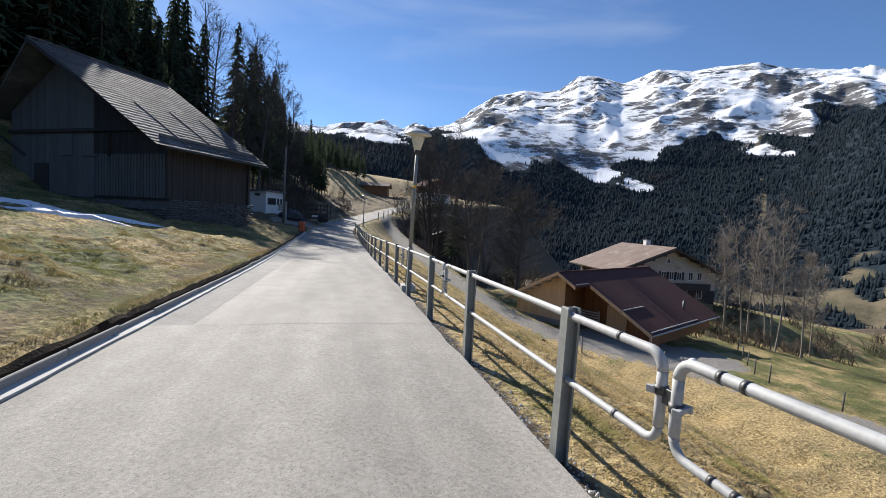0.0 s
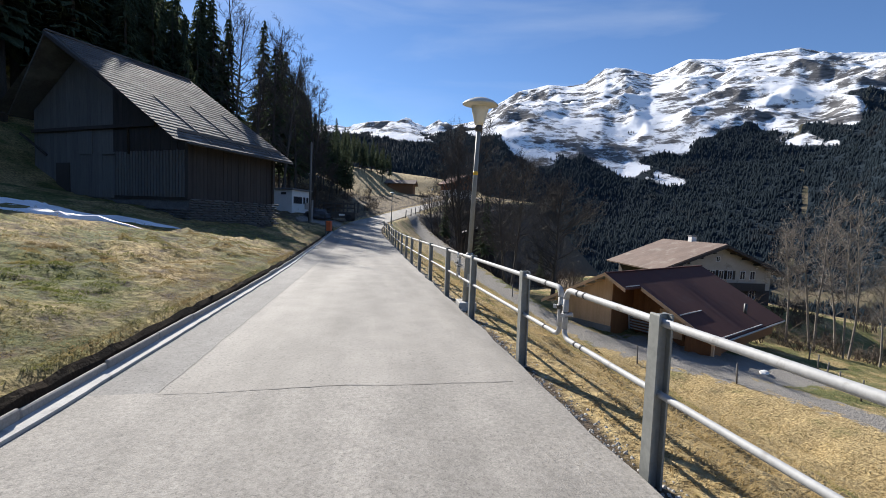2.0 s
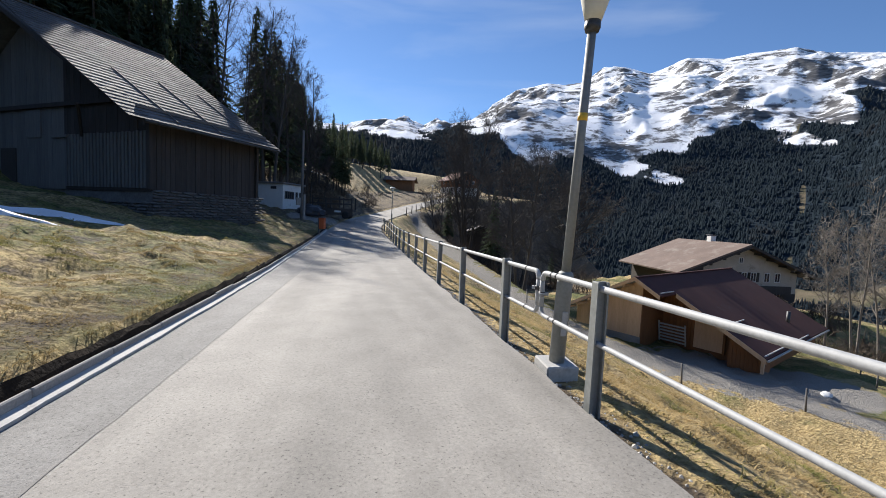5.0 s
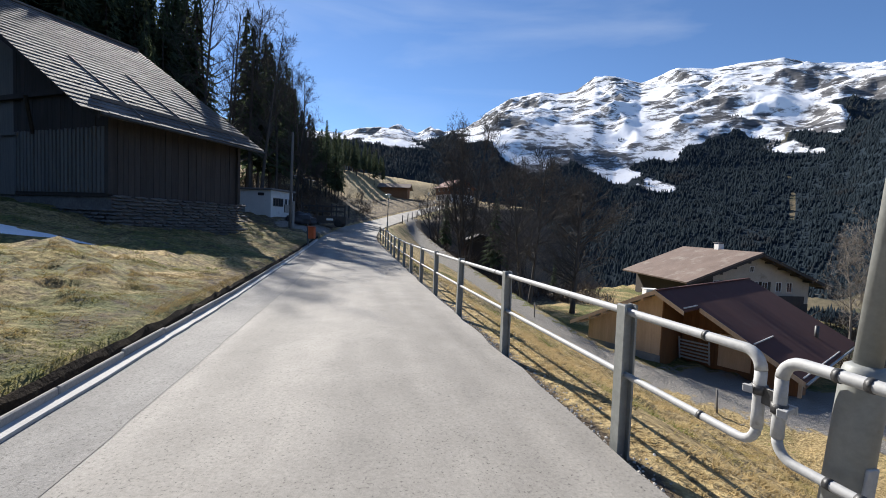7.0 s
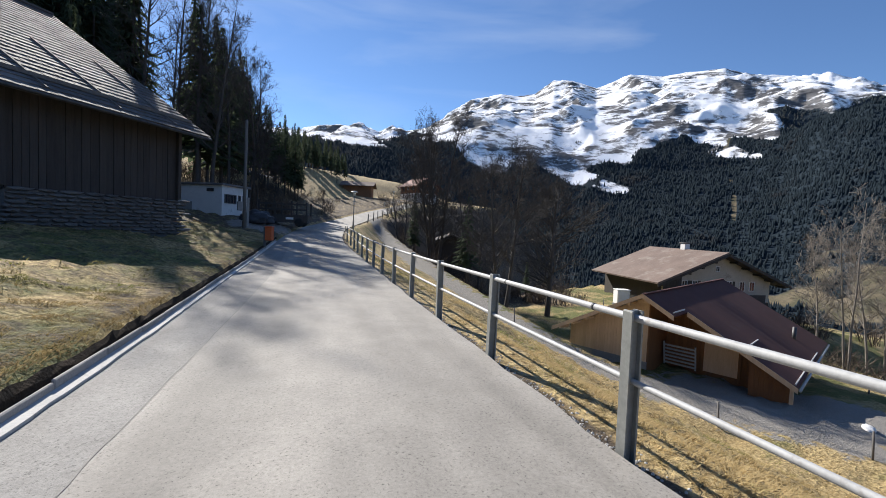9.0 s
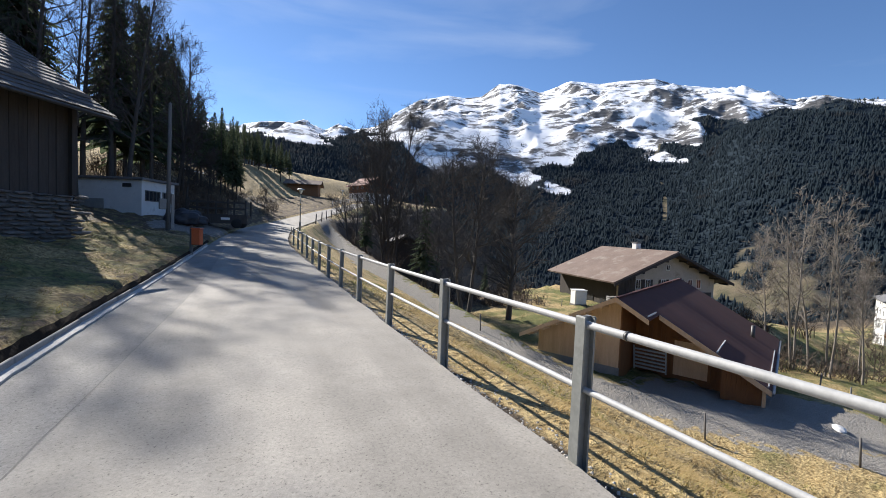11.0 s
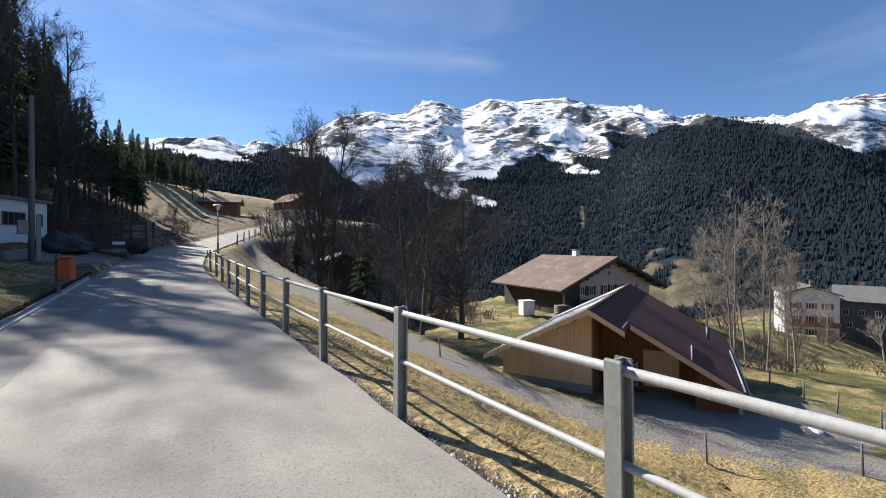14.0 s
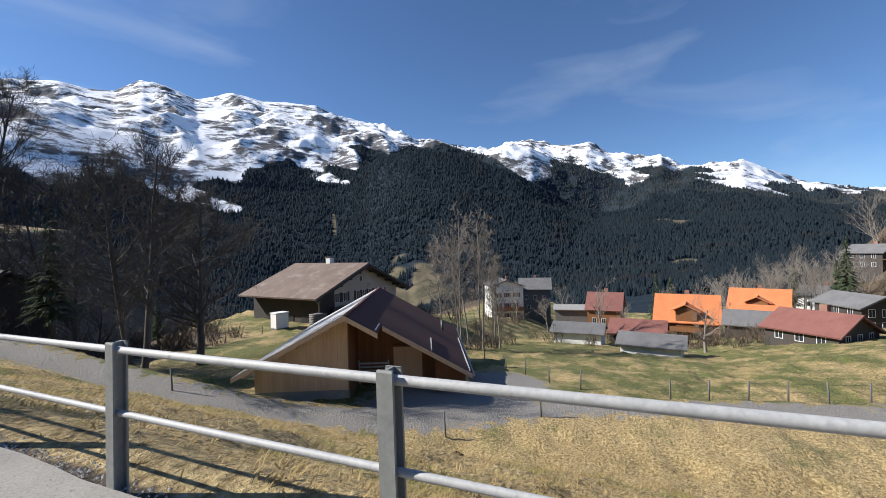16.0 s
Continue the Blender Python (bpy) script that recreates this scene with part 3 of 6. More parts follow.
def mountain_material():
    m = bpy.data.materials.new("alpine_slopes")
    m.use_nodes = True
    nodes, links = m.node_tree.nodes, m.node_tree.links
    b = nodes["Principled BSDF"]
    b.inputs["Roughness"].default_value = 0.95
    b.inputs["Specular IOR Level"].default_value = 0.05
    geo = nodes.new("ShaderNodeNewGeometry")

    def tex(scale, detail=8, rough=0.65, squash=(1, 1, 1)):
        mp = nodes.new("ShaderNodeMapping")
        mp.inputs["Scale"].default_value = squash
        links.new(geo.outputs["Position"], mp.inputs["Vector"])
        n = nodes.new("ShaderNodeTexNoise")
        n.inputs["Scale"].default_value, n.inputs["Detail"].default_value, n.inputs["Roughness"].default_value = scale, detail, rough
        links.new(mp.outputs["Vector"], n.inputs["Vector"])
        return n.outputs["Fac"]

    def calc(op, a, c):
        x = nodes.new("ShaderNodeMath")
        x.operation = op
        for socket, v in ((x.inputs[0], a), (x.inputs[1], c)):
            if isinstance(v, (int, float)):
                socket.default_value = v
            else:
                links.new(v, socket)
        return x.outputs[0]

    def ramp(value, lo, hi):
        r = nodes.new("ShaderNodeMapRange")
        r.inputs["From Min"].default_value, r.inputs["From Max"].default_value = lo, hi
        links.new(value, r.inputs["Value"])
        return r.outputs["Result"]

    def blend(fac, a, c):
        x = nodes.new("ShaderNodeMix")
        x.data_type = "RGBA"
        links.new(fac, x.inputs[0])
        for socket, v in ((x.inputs[6], a), (x.inputs[7], c)):
            if isinstance(v, tuple):
                socket.default_value = (*v, 1)
            else:
                links.new(v, socket)
        return x.outputs[2]

    pos = nodes.new("ShaderNodeSeparateXYZ")
    links.new(geo.outputs["Position"], pos.inputs[0])
    up = nodes.new("ShaderNodeSeparateXYZ")
    links.new(geo.outputs["Normal"], up.inputs[0])
    speck = tex(0.05, 6)
    # forest floor follows the trees' blue tint, valley haze included in the colour
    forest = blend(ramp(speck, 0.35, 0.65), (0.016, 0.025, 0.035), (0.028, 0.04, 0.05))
    meadow = blend(ramp(tex(0.02), 0.4, 0.6), (0.17, 0.14, 0.095), (0.09, 0.085, 0.055))
    open_land = nodes.new("ShaderNodeAttribute")
    open_land.attribute_name = "clearing"
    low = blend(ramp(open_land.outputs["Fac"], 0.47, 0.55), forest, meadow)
    rock = blend(ramp(tex(0.02, 9, 0.75, (1, 1, 4)), 0.35, 0.65), (0.05, 0.05, 0.055), (0.22, 0.215, 0.21))
    snow = blend(ramp(tex(0.004), 0.3, 0.7), (0.9, 0.92, 0.95), (0.97, 0.97, 0.97))
    # ribs of bare rock: fine broken flecks, gathered where a broad pattern and the steepness favour them
    flecks = tex(0.011, 12, 0.74, (1, 1, 2.0))
    broad = calc("MULTIPLY", calc("SUBTRACT", tex(0.0032, 6, 0.6), 0.5), 0.75)
    bare = calc("ADD", calc("ADD", flecks, broad), calc("MULTIPLY", calc("SUBTRACT", 1.0, up.outputs["Z"]), 0.42))
    high = blend(ramp(bare, 0.565, 0.65), snow, rock)
    mark = nodes.new("ShaderNodeAttribute")
    mark.attribute_name = "snow_line"
    line = calc("ADD", mark.outputs["Fac"], calc("MULTIPLY", calc("SUBTRACT", tex(0.016, 8, 0.75), 0.5), 2.4))
    col = blend(ramp(line, -0.12, 0.12), low, high)
    links.new(col, b.inputs["Base Color"])
    bp = nodes.new("ShaderNodeBump")
    bp.inputs["Strength"].default_value, bp.inputs["Distance"].default_value = 0.8, 9
    links.new(tex(0.009, 10, 0.72), bp.inputs["Height"])
    links.new(bp.outputs["Normal"], b.inputs["Normal"])
    return m


def build_mountains():
    az = np.concatenate([np.arange(-180, -26, 5.0), np.arange(-26, 122, 0.26), np.arange(122, 181, 5.0)])
    rr = np.concatenate([np.geomspace(110, 1650, 70), np.linspace(1680, 3900, 120), np.linspace(3950, 4700, 8)])
    ga, gr = np.meshgrid(az, rr)
    x, y = gr * np.sin(np.radians(ga)), gr * np.cos(np.radians(ga))
    rough = fractal(x, y, 620.0, 6)
    z = far_height(gr, ga, rough)
    near = np.clip((210 - gr) / 80, 0, 1)
    z = z - 6 * near
    na, nr = len(az), len(rr)
    i = np.arange((na - 1) * (nr - 1))
    a = (i // (na - 1)) * na + i % (na - 1)
    faces = np.stack([a, a + na, a + na + 1, a + 1], 1)
    ob = raw("backdrop_mountains", np.stack([x.ravel(), y.ravel(), z.ravel()], 1), faces.tolist(), mountain_material(), smooth=True)
    mark = ob.data.attributes.new("snow_line", "FLOAT", "POINT")
    mark.data.foreach_set("value", snow_line(x, y, z).ravel())
    bare = ob.data.attributes.new("clearing", "FLOAT", "POINT")
    bare.data.foreach_set("value", clearing(x, y).ravel())
    tagged(ob, "snow-covered alpine range above dark forested valley slopes", "mountain", kind="structure")


def build_far_woods(count, near, far, seed, material, label):
    rng = np.random.default_rng(seed)
    az = rng.uniform(-6, 118, count)
    r = np.sqrt(rng.uniform(near**2, far**2, count))
    x, y = r * np.sin(np.radians(az)), r * np.cos(np.radians(az))
    z = far_height(r, az, fractal(x, y, 620.0, 6))
    keep = (snow_line(x, y, z) < 0) & (clearing(x, y) < 0.5) & ~((az > 84) & (r < 520))
    verts, faces = [], []
    for px, py, pz in zip(x[keep], y[keep], z[keep]):
        h, turn = 6 + 11 * rng.beta(2, 3), rng.uniform(0, 6.28)
        w = h * rng.uniform(0.24, 0.4)
        n = len(verts)
        for k in range(5):
            a = turn + k * 1.2566
            verts.append((px + w * math.cos(a), py + w * math.sin(a), pz - 3))
        verts.append((px, py, pz + h))
        faces += [(n + k, n + (k + 1) % 5, n + 5) for k in range(5)]
    ob = raw("far_woods", verts, faces, material, smooth=True)
    tagged(ob, label, "forest", kind="stuff")


build_mountains()
build_far_woods(82000, 520, 1950, 5, HAZED_NEEDLE, "dense dark spruce forest covering the near valley side, blue haze tinted into its colour")
build_far_woods(46000, 1950, 3100, 6, HAZED_FOREST, "forest on the upper slopes, paler from haze put into its colour")


# ---- road, kerb ----
def build_road():
    ys = np.concatenate([np.arange(-40, 40, 0.5), np.arange(40, 150, 1.5)])
    us = np.array([-2.02, -1.68, -1.33, -0.6, 0, 0.6, 1.2, 1.6, 2.05])
    verts, faces, old = [], [], []
    for y in ys:
        for u in us:
            edge = 0.04 * float(wave(y, u, 0.7, 3.0)) if u == us[-1] else float(edge_shift(y)) if u == us[0] else 0.0
            verts.append((float(road_x(y)) + u + edge, y, float(road_z(y)) + 0.0 - 0.012 * abs(u)))
    for i in range(len(ys) - 1):
        for j in range(len(us) - 1):
            a = i * len(us) + j
            faces.append((a, a + 1, a + len(us) + 1, a + len(us)))
            old.append(2 if ys[i] < 1.4 else 1 if j < 2 and ys[i] < 36 else 0)
    ob = raw("road", verts, faces, (ASPHALT, ASPHALT_OLD, ASPHALT_COARSE), smooth=False)
    ob.data.polygons.foreach_set("material_index", old)
    tagged(ob, "narrow sunlit asphalt lane with a darker patched edge strip", "road", kind="structure")
    # bitumen joints: one along the edge strip, one across the lane
    def ribbon(line, wide):
        v, f = [], []
        for i, (x, y, dx, dy) in enumerate(line):
            w = wide * (1 + 0.5 * float(wave(x * 3, y * 3, 0.5, 6.0)))
            z = float(road_z(y)) - 0.012 * abs(x - float(road_x(y))) + 0.004
            v += [(x - dx * w, y - dy * w, z), (x + dx * w, y + dy * w, z)]
            if i:
                f.append((2 * i - 2, 2 * i, 2 * i + 1, 2 * i - 1))
        raw("joint", v, f, SEAM, ob, "dark bitumen joint")
    ribbon([(float(road_x(y)) - 1.33 + 0.012 * float(wave(y, 0, 0.3, 8.0)), y, -1, 0) for y in np.arange(1.5, 36, 0.2)], 0.005)
    ribbon([(x, 1.5 + 0.02 * float(wave(x, 0, 0.3, 9.0)) + 0.03 * (x + 2), 0, -1) for x in np.arange(-3.48, -0.3, 0.12)], 0.005)


def build_kerb():
    kerb = thing("kerb", pose(0, 0, 0), "grey concrete kerb stones along the uphill road edge", "kerb", kind="structure")
    bm = boxes((-0.035, 0, 0.006, 0.994, -0.1, 0.1), bevel=0.01)
    first = part("kerb_stone", bm, KERB, kerb)
    first.matrix_basis = pose(float(road_x(-8.0)) + float(edge_shift(-8.0)) - 2.06, -8, float(road_z(-8.0)))
    strip = []
    for k in range(1, 43):
        y = -8.0 + k
        ob = first.copy()
        scene.collection.objects.link(ob)
        ob.parent = kerb
        x0, x1 = float(road_x(y) + edge_shift(y)), float(road_x(y + 1) + edge_shift(y + 1))
        z0, z1 = float(road_z(y)), float(road_z(y + 1))
        ob.matrix_basis = pose(x0 - 2.06 + random.uniform(-0.008, 0.008), y, z0 + random.uniform(-0.012, 0.012), math.degrees(math.atan2(z1 - z0, 1)), random.uniform(-1.5, 1.5), math.degrees(math.atan2(x0 - x1, 1)))
    verts, faces = [], []
    for i, y in enumerate(np.arange(-8, 35, 0.25)):
        x, z = float(road_x(y) + edge_shift(y)) - 2.06, float(road_z(y))
        wide = 0.085 + 0.012 * float(wave(y, 0, 0.25, 1.0))
        verts += [(x, y, z + 0.03), (x + wide, y, z + 0.004), (x + wide, y, z - 0.05), (x, y, z - 0.05)]
        if i:
            a = 4 * (i - 1)
            faces += [(a, a + 1, a + 5, a + 4), (a + 1, a + 2, a + 6, a + 5)]
    raw("gutter_strip", verts, faces, PAINT_LINE, kerb, "pale mortar strip at the kerb's foot")


def build_verge():
    verts, faces = [], []
    ys = np.arange(-9, 36, 0.22)
    us = (-2.085, -2.11, -2.15, -2.24)
    for y in ys:
        for k, u in enumerate(us):
            x = float(road_x(y) + edge_shift(y)) + u
            z = float(road_z(y)) + (0.06, 0.13, 0.19, 0.1)[k] + (0.03 * float(wave(x, y, 0.12, 4.0 + k)) if k else 0)
            if k == 3:
                z = gz(x, y) - 0.02
            verts.append((x, y, z))
    n = len(us)
    for i in range(len(ys) - 1):
        for k in range(n - 1):
            a = i * n + k
            faces.append((a, a + n, a + n + 1, a + 1))
    tagged(raw("ground_verge", verts, faces, EARTH), "strip of bare dark soil behind the kerb", "soil", kind="structure")
    # grit and small stones along the downhill edge of the asphalt
    rng = np.random.default_rng(9)
    verts, faces = [], []
    for _ in range(5200):
        y = rng.uniform(-8, 32)
        x = float(road_x(y)) + rng.normal(2.15, 0.09)
        if x < float(road_x(y)) + 2.0:
            continue
        s = rng.uniform(0.006, 0.019) * (1.6 if rng.random() < 0.04 else 1)
        z = max(gz(x, y), float(road_z(y)) - 0.03 if x < float(road_x(y)) + 1.9 else -9)
        n = len(verts)
        verts += [(x + s * rng.uniform(0.6, 1.3), y, z), (x, y + s * rng.uniform(0.6, 1.3), z), (x - s, y - 0.3 * s, z), (x, y - s, z), (x + 0.2 * s, y, z + s * rng.uniform(0.5, 1.0))]
        faces += [(n, n + 1, n + 4), (n + 1, n + 2, n + 4), (n + 2, n + 3, n + 4), (n + 3, n, n + 4)]
    tagged(raw("grit", verts, faces, GRIT), "scattered grit and small stones along the asphalt edge", "gravel", kind="stuff")


build_road()
build_kerb()
build_verge()


# ---- railing along the downhill edge ----
def fence_base(y):
    return float(curve(y, ((-60, 0.0), (5, 0.0), (11, -0.06), (19, -0.09), (30, -0.08), (36, -0.12), (40, -0.4)))), float(road_z(y)) - 0.01


def rail_point(y, h):
    x, z = fence_base(y)
    return (x + 0.0, y, z + h)


def build_railing():
    rail = thing("railing", pose(0, 0, 0), "grey galvanised tube railing on steel posts beside the lane", "railing")
    post_at = [-6.75, -4.5, -2.22, 0.0, 2.27, 4.63, 6.8, 9.16, 11.56, 13.89, 16.17, 18.5] + [20.8 + 2.3 * k for k in range(8)]
    bm = bmesh.new()
    section = [(-0.05, -0.045), (-0.035, -0.045), (-0.035, -0.008), (0.035, -0.008), (0.035, -0.045), (0.05, -0.045), (0.05, 0.045), (0.035, 0.045), (0.035, 0.008), (-0.035, 0.008), (-0.035, 0.045), (-0.05, 0.045)]
    rings = [[bm.verts.new((px * f, py * f, pz)) for px, py in section] for pz, f in ((-0.3, 1), (0.99, 1), (1.0, 0.93))]
    for lower, upper in zip(rings, rings[1:]):
        for i in range(12):
            bm.faces.new((lower[i], lower[(i + 1) % 12], upper[(i + 1) % 12], upper[i]))
    bm.faces.new(rings[-1])
    bmesh.ops.recalc_face_normals(bm, faces=bm.faces)
    first = None
    for y in post_at:
        x, z = fence_base(y)
        if first is None:
            first = part("post", bm, POST, rail)
            ob = first
        else:
            ob = first.copy()
            scene.collection.objects.link(ob)
        ob.matrix_basis = pose(x, y, z, random.uniform(-0.8, 0.8), random.uniform(-0.8, 0.8), math.degrees(math.atan2(-(float(road_x(y + 1)) - float(road_x(y - 1))), 2)))
    TOP, MID, OFF, BEND = 0.945, 0.5, 0.0, 0.085
    joints = [-3.156, 1.315, 5.757]
    spans = [(-9.0, joints[0]), (joints[0], joints[1]), (joints[1], joints[2]), (joints[2], 38.2)]

    def at(y, h):
        x, y, z = rail_point(y, h)
        return Vector((x - OFF, y, z))

    for k, (y0, y1) in enumerate(spans):
        start_bend, end_bend = k > 0, k < 3
        gap = 0.05
        lo, hi = y0 + (gap if start_bend else 0), y1 - (gap if end_bend else 0)
        ys = np.linspace(lo + BEND, hi - BEND, max(6, int((hi - lo) / 1.1)))
        line = [at(y, TOP) for y in ys]
        low = [at(y, MID) for y in ys]

        def bend(y_edge, sign):
            pts = []
            for a in np.linspace(0, math.pi / 2, 6):
                pts.append(at(y_edge - sign * BEND * (1 - math.sin(a)), TOP - BEND * (1 - math.cos(a))))
            for a in np.linspace(0, math.pi / 2, 6):
                pts.append(at(y_edge - sign * BEND * (1 - math.cos(a)), MID + BEND * (1 - math.sin(a))))
            return pts

        if k == 3:
            end = at(hi, TOP)
            line += [end + Vector((0.0, 0.1, -0.03)), end + Vector((0.02, 0.16, -0.12)), end + Vector((0.02, 0.16, -0.35))]
        pipe("top_rail", ([*reversed(bend(lo, -1)[:6])] if start_bend else []) + line + (bend(hi, 1)[:6] if end_bend else []), 0.027, STEEL, rail)
        pipe("middle_rail", ([*bend(lo, -1)[6:]] if start_bend else []) + low + ([*reversed(bend(hi, 1)[6:])] if end_bend else []), 0.022, STEEL, rail)
        for y_edge, on, sign in ((lo, start_bend, -1), (hi, end_bend, 1)):
            if on:
                pts = bend(y_edge, sign)
                pipe("end_bend", [pts[5], pts[5] * 0.66 + pts[6] * 0.34, pts[5] * 0.33 + pts[6] * 0.67, pts[6]], 0.026, STEEL, rail)
    for y in joints:
        base = at(y, 0.74)
        for sign, dz in ((1, 0.03), (-1, -0.02)):
            ring = pipe("clamp", [base + Vector((0, sign * gap, dz - 0.022)), base + Vector((0, sign * gap, dz + 0.022))], 0.034, CLAMP, rail, 12, "dark clamp ring round the end of a rail")
            bolts = boxes((-0.05, 0.05, -0.012, 0.012, -0.012, 0.012), (-0.06, -0.044, -0.02, 0.02, -0.018, 0.018), (0.044, 0.06, -0.02, 0.02, -0.018, 0.018), bevel=0.003)
            part("bolt", bolts, STEEL, ring).matrix_basis = pose(base.x, base.y + sign * 0.085, base.z + dz, 0, 0, 20)
        part("link", boxes((-0.012, 0.012, -0.06, 0.06, -0.03, 0.05), bevel=0.003), CLAMP, rail, "dark link plate between two rails").matrix_basis = Matrix.Translation(base)
    bands = [(j + o, h, r) for j in joints for o in (0.37, -0.27, -0.38) for h, r in ((TOP, 0.027), (MID, 0.022))]
    for y, h, r in bands + [(11.2, TOP, 0.027), (9.6, TOP, 0.027)]:
        pipe("sleeve", [at(y - 0.012, h), at(y + 0.012, h)], r + 0.003, CLAMP, rail)


build_railing()


# ---- street lamps ----
def street_lamp(x, y, z, lean, label, forward=0.0):
    lamp = thing("street_lamp", pose(x, y, z, forward, lean, 0), label, "street lamp", "lamps along the lane")
    part("footing", boxes((-0.17, 0.17, -0.17, 0.17, -0.15, 0.06), bevel=0.015), PAINT_LINE, lamp, "pale concrete footing block")
    lathe("pole_sleeve", [(0.078, 0.05), (0.078, 0.95), (0.07, 0.985), (0.048, 1.0)], POST, lamp, 16)
    lathe("pole", [(0.046, 0.98), (0.044, 2.2), (0.04, 3.32)], POST, lamp, 14)
    lathe("band", [(0.0465, 2.46), (0.0465, 2.53)], YELLOW, lamp, 14, "yellow marking band")
    lathe("collar", [(0.06, 3.26), (0.075, 3.3), (0.07, 3.37)], CLAMP, lamp, 14)
    lathe("shade", [(0.075, 3.36), (0.105, 3.46), (0.15, 3.62), (0.17, 3.72)], SHADE, lamp, 24, "cream translucent cone shade")
    lathe("hood", [(0.17, 3.69), (0.27, 3.705), (0.33, 3.72), (0.325, 3.735), (0.25, 3.79), (0.12, 3.84), (0.03, 3.855)], SHADE_TOP, lamp, 28, "shallow disc hood")
    part("access_door", boxes((-0.03, 0.03, -0.085, -0.072, 0.35, 0.6), bevel=0.004), STEEL, lamp)
    return lamp


street_lamp(0.12, 5.55, gz(0.12, 5.55) + 0.1, 0.6, "grey steel street lamp with a cream mushroom shade beside the railing", 3.5)
street_lamp(1.0, 47.6, gz(1.0, 47.6), 0.3, "distant grey street lamp with a cream mushroom shade")
street_lamp(13.0, 96, gz(13.0, 96), 0, "far small street lamp by the bend")


# ---- facade pieces ----
def window(parent, x, y, z, w, h, turn=0.0, frame_mat=None, bars=1, shutters=None):
    """A window on a wall that faces -y in its parent's frame, turned about z."""
    root = new("window")
    root.parent = parent
    root.matrix_basis = pose(x, y, z, 0, 0, turn)
    t = 0.06
    part("window_frame", boxes((-w / 2, w / 2, -0.05, 0.02, 0, t), (-w / 2, w / 2, -0.05, 0.02, h - t, h), (-w / 2, -w / 2 + t, -0.05, 0.02, t, h - t), (w / 2 - t, w / 2, -0.05, 0.02, t, h - t), *[(-w / 2 + w * (k + 1) / (bars + 1) - 0.02, -w / 2 + w * (k + 1) / (bars + 1) + 0.02, -0.045, 0.02, t, h - t) for k in range(bars)]), frame_mat or WHITE, root)
    part("pane", boxes((-w / 2 + t, w / 2 - t, -0.012, 0.01, t, h - t)), GLASS, root)
    if shutters:
        part("shutter", boxes((-w / 2 - w * 0.5, -w / 2 - 0.03, -0.05, -0.01, 0, h)), shutters, root)
        part("shutter", boxes((w / 2 + 0.03, w / 2 + w * 0.5, -0.05, -0.01, 0, h)), shutters, root)
    return root


def boards(parent, name, x0, x1, y, z0, top, material, width=0.2, depth=0.03, cap=140, gap=0.006):
    """Upright boards on a wall facing -y; top gives the upper edge at x."""
    n = min(cap, max(1, int((x1 - x0) / width)))
    w = (x1 - x0) / n
    for k in range(n):
        xa, xb = x0 + k * w + gap, x0 + (k + 1) * w - gap
        za, zb = top(xa), top(xb)
        d = depth + random.uniform(-0.008, 0.008)
        verts = [(xa, y, z0), (xb, y, z0), (xb, y, zb), (xa, y, za), (xa, y - d, z0), (xb, y - d, z0), (xb, y - d, zb), (xa, y - d, za)]
        faces = [(4, 5, 6, 7), (0, 4, 7, 3), (5, 1, 2, 6), (7, 6, 2, 3), (0, 1, 5, 4)]
        raw(name, verts, faces, material, parent)


def roof_courses(parent, name, p0, along, down, rows, cols, material, lift=0.03, thick=0.03, jitter=0.02):
    """Overlapping rows of sheets or shingles on a slope, joined: from p0 along the ridge and down the slope."""
    p0, along, down = Vector(p0), Vector(along), Vector(down)
    nrm = along.cross(down).normalized()
    if nrm.z < 0:
        nrm = -nrm
    verts, faces = [], []
    for i in range(rows):
        for j in range(cols):
            a = p0 + along * (j / cols) + down * (i / rows)
            e1 = along * (0.985 / cols)
            e2 = down * (1.12 / rows)
            o = nrm * (lift + random.uniform(0, jitter))
            o2 = nrm * (lift + thick + random.uniform(0, jitter))
            n = len(verts)
            verts += [a + nrm * 0.005, a + e1 + nrm * 0.005, a + e1 + e2 + o2, a + e2 + o2, a + e2 + o - nrm * lift, a + e1 + e2 + o - nrm * lift]
            faces += [(n, n + 1, n + 2, n + 3), (n + 3, n + 2, n + 5, n + 4)]
    return tagged(raw(name, verts, faces, material, parent), kind="stuff")


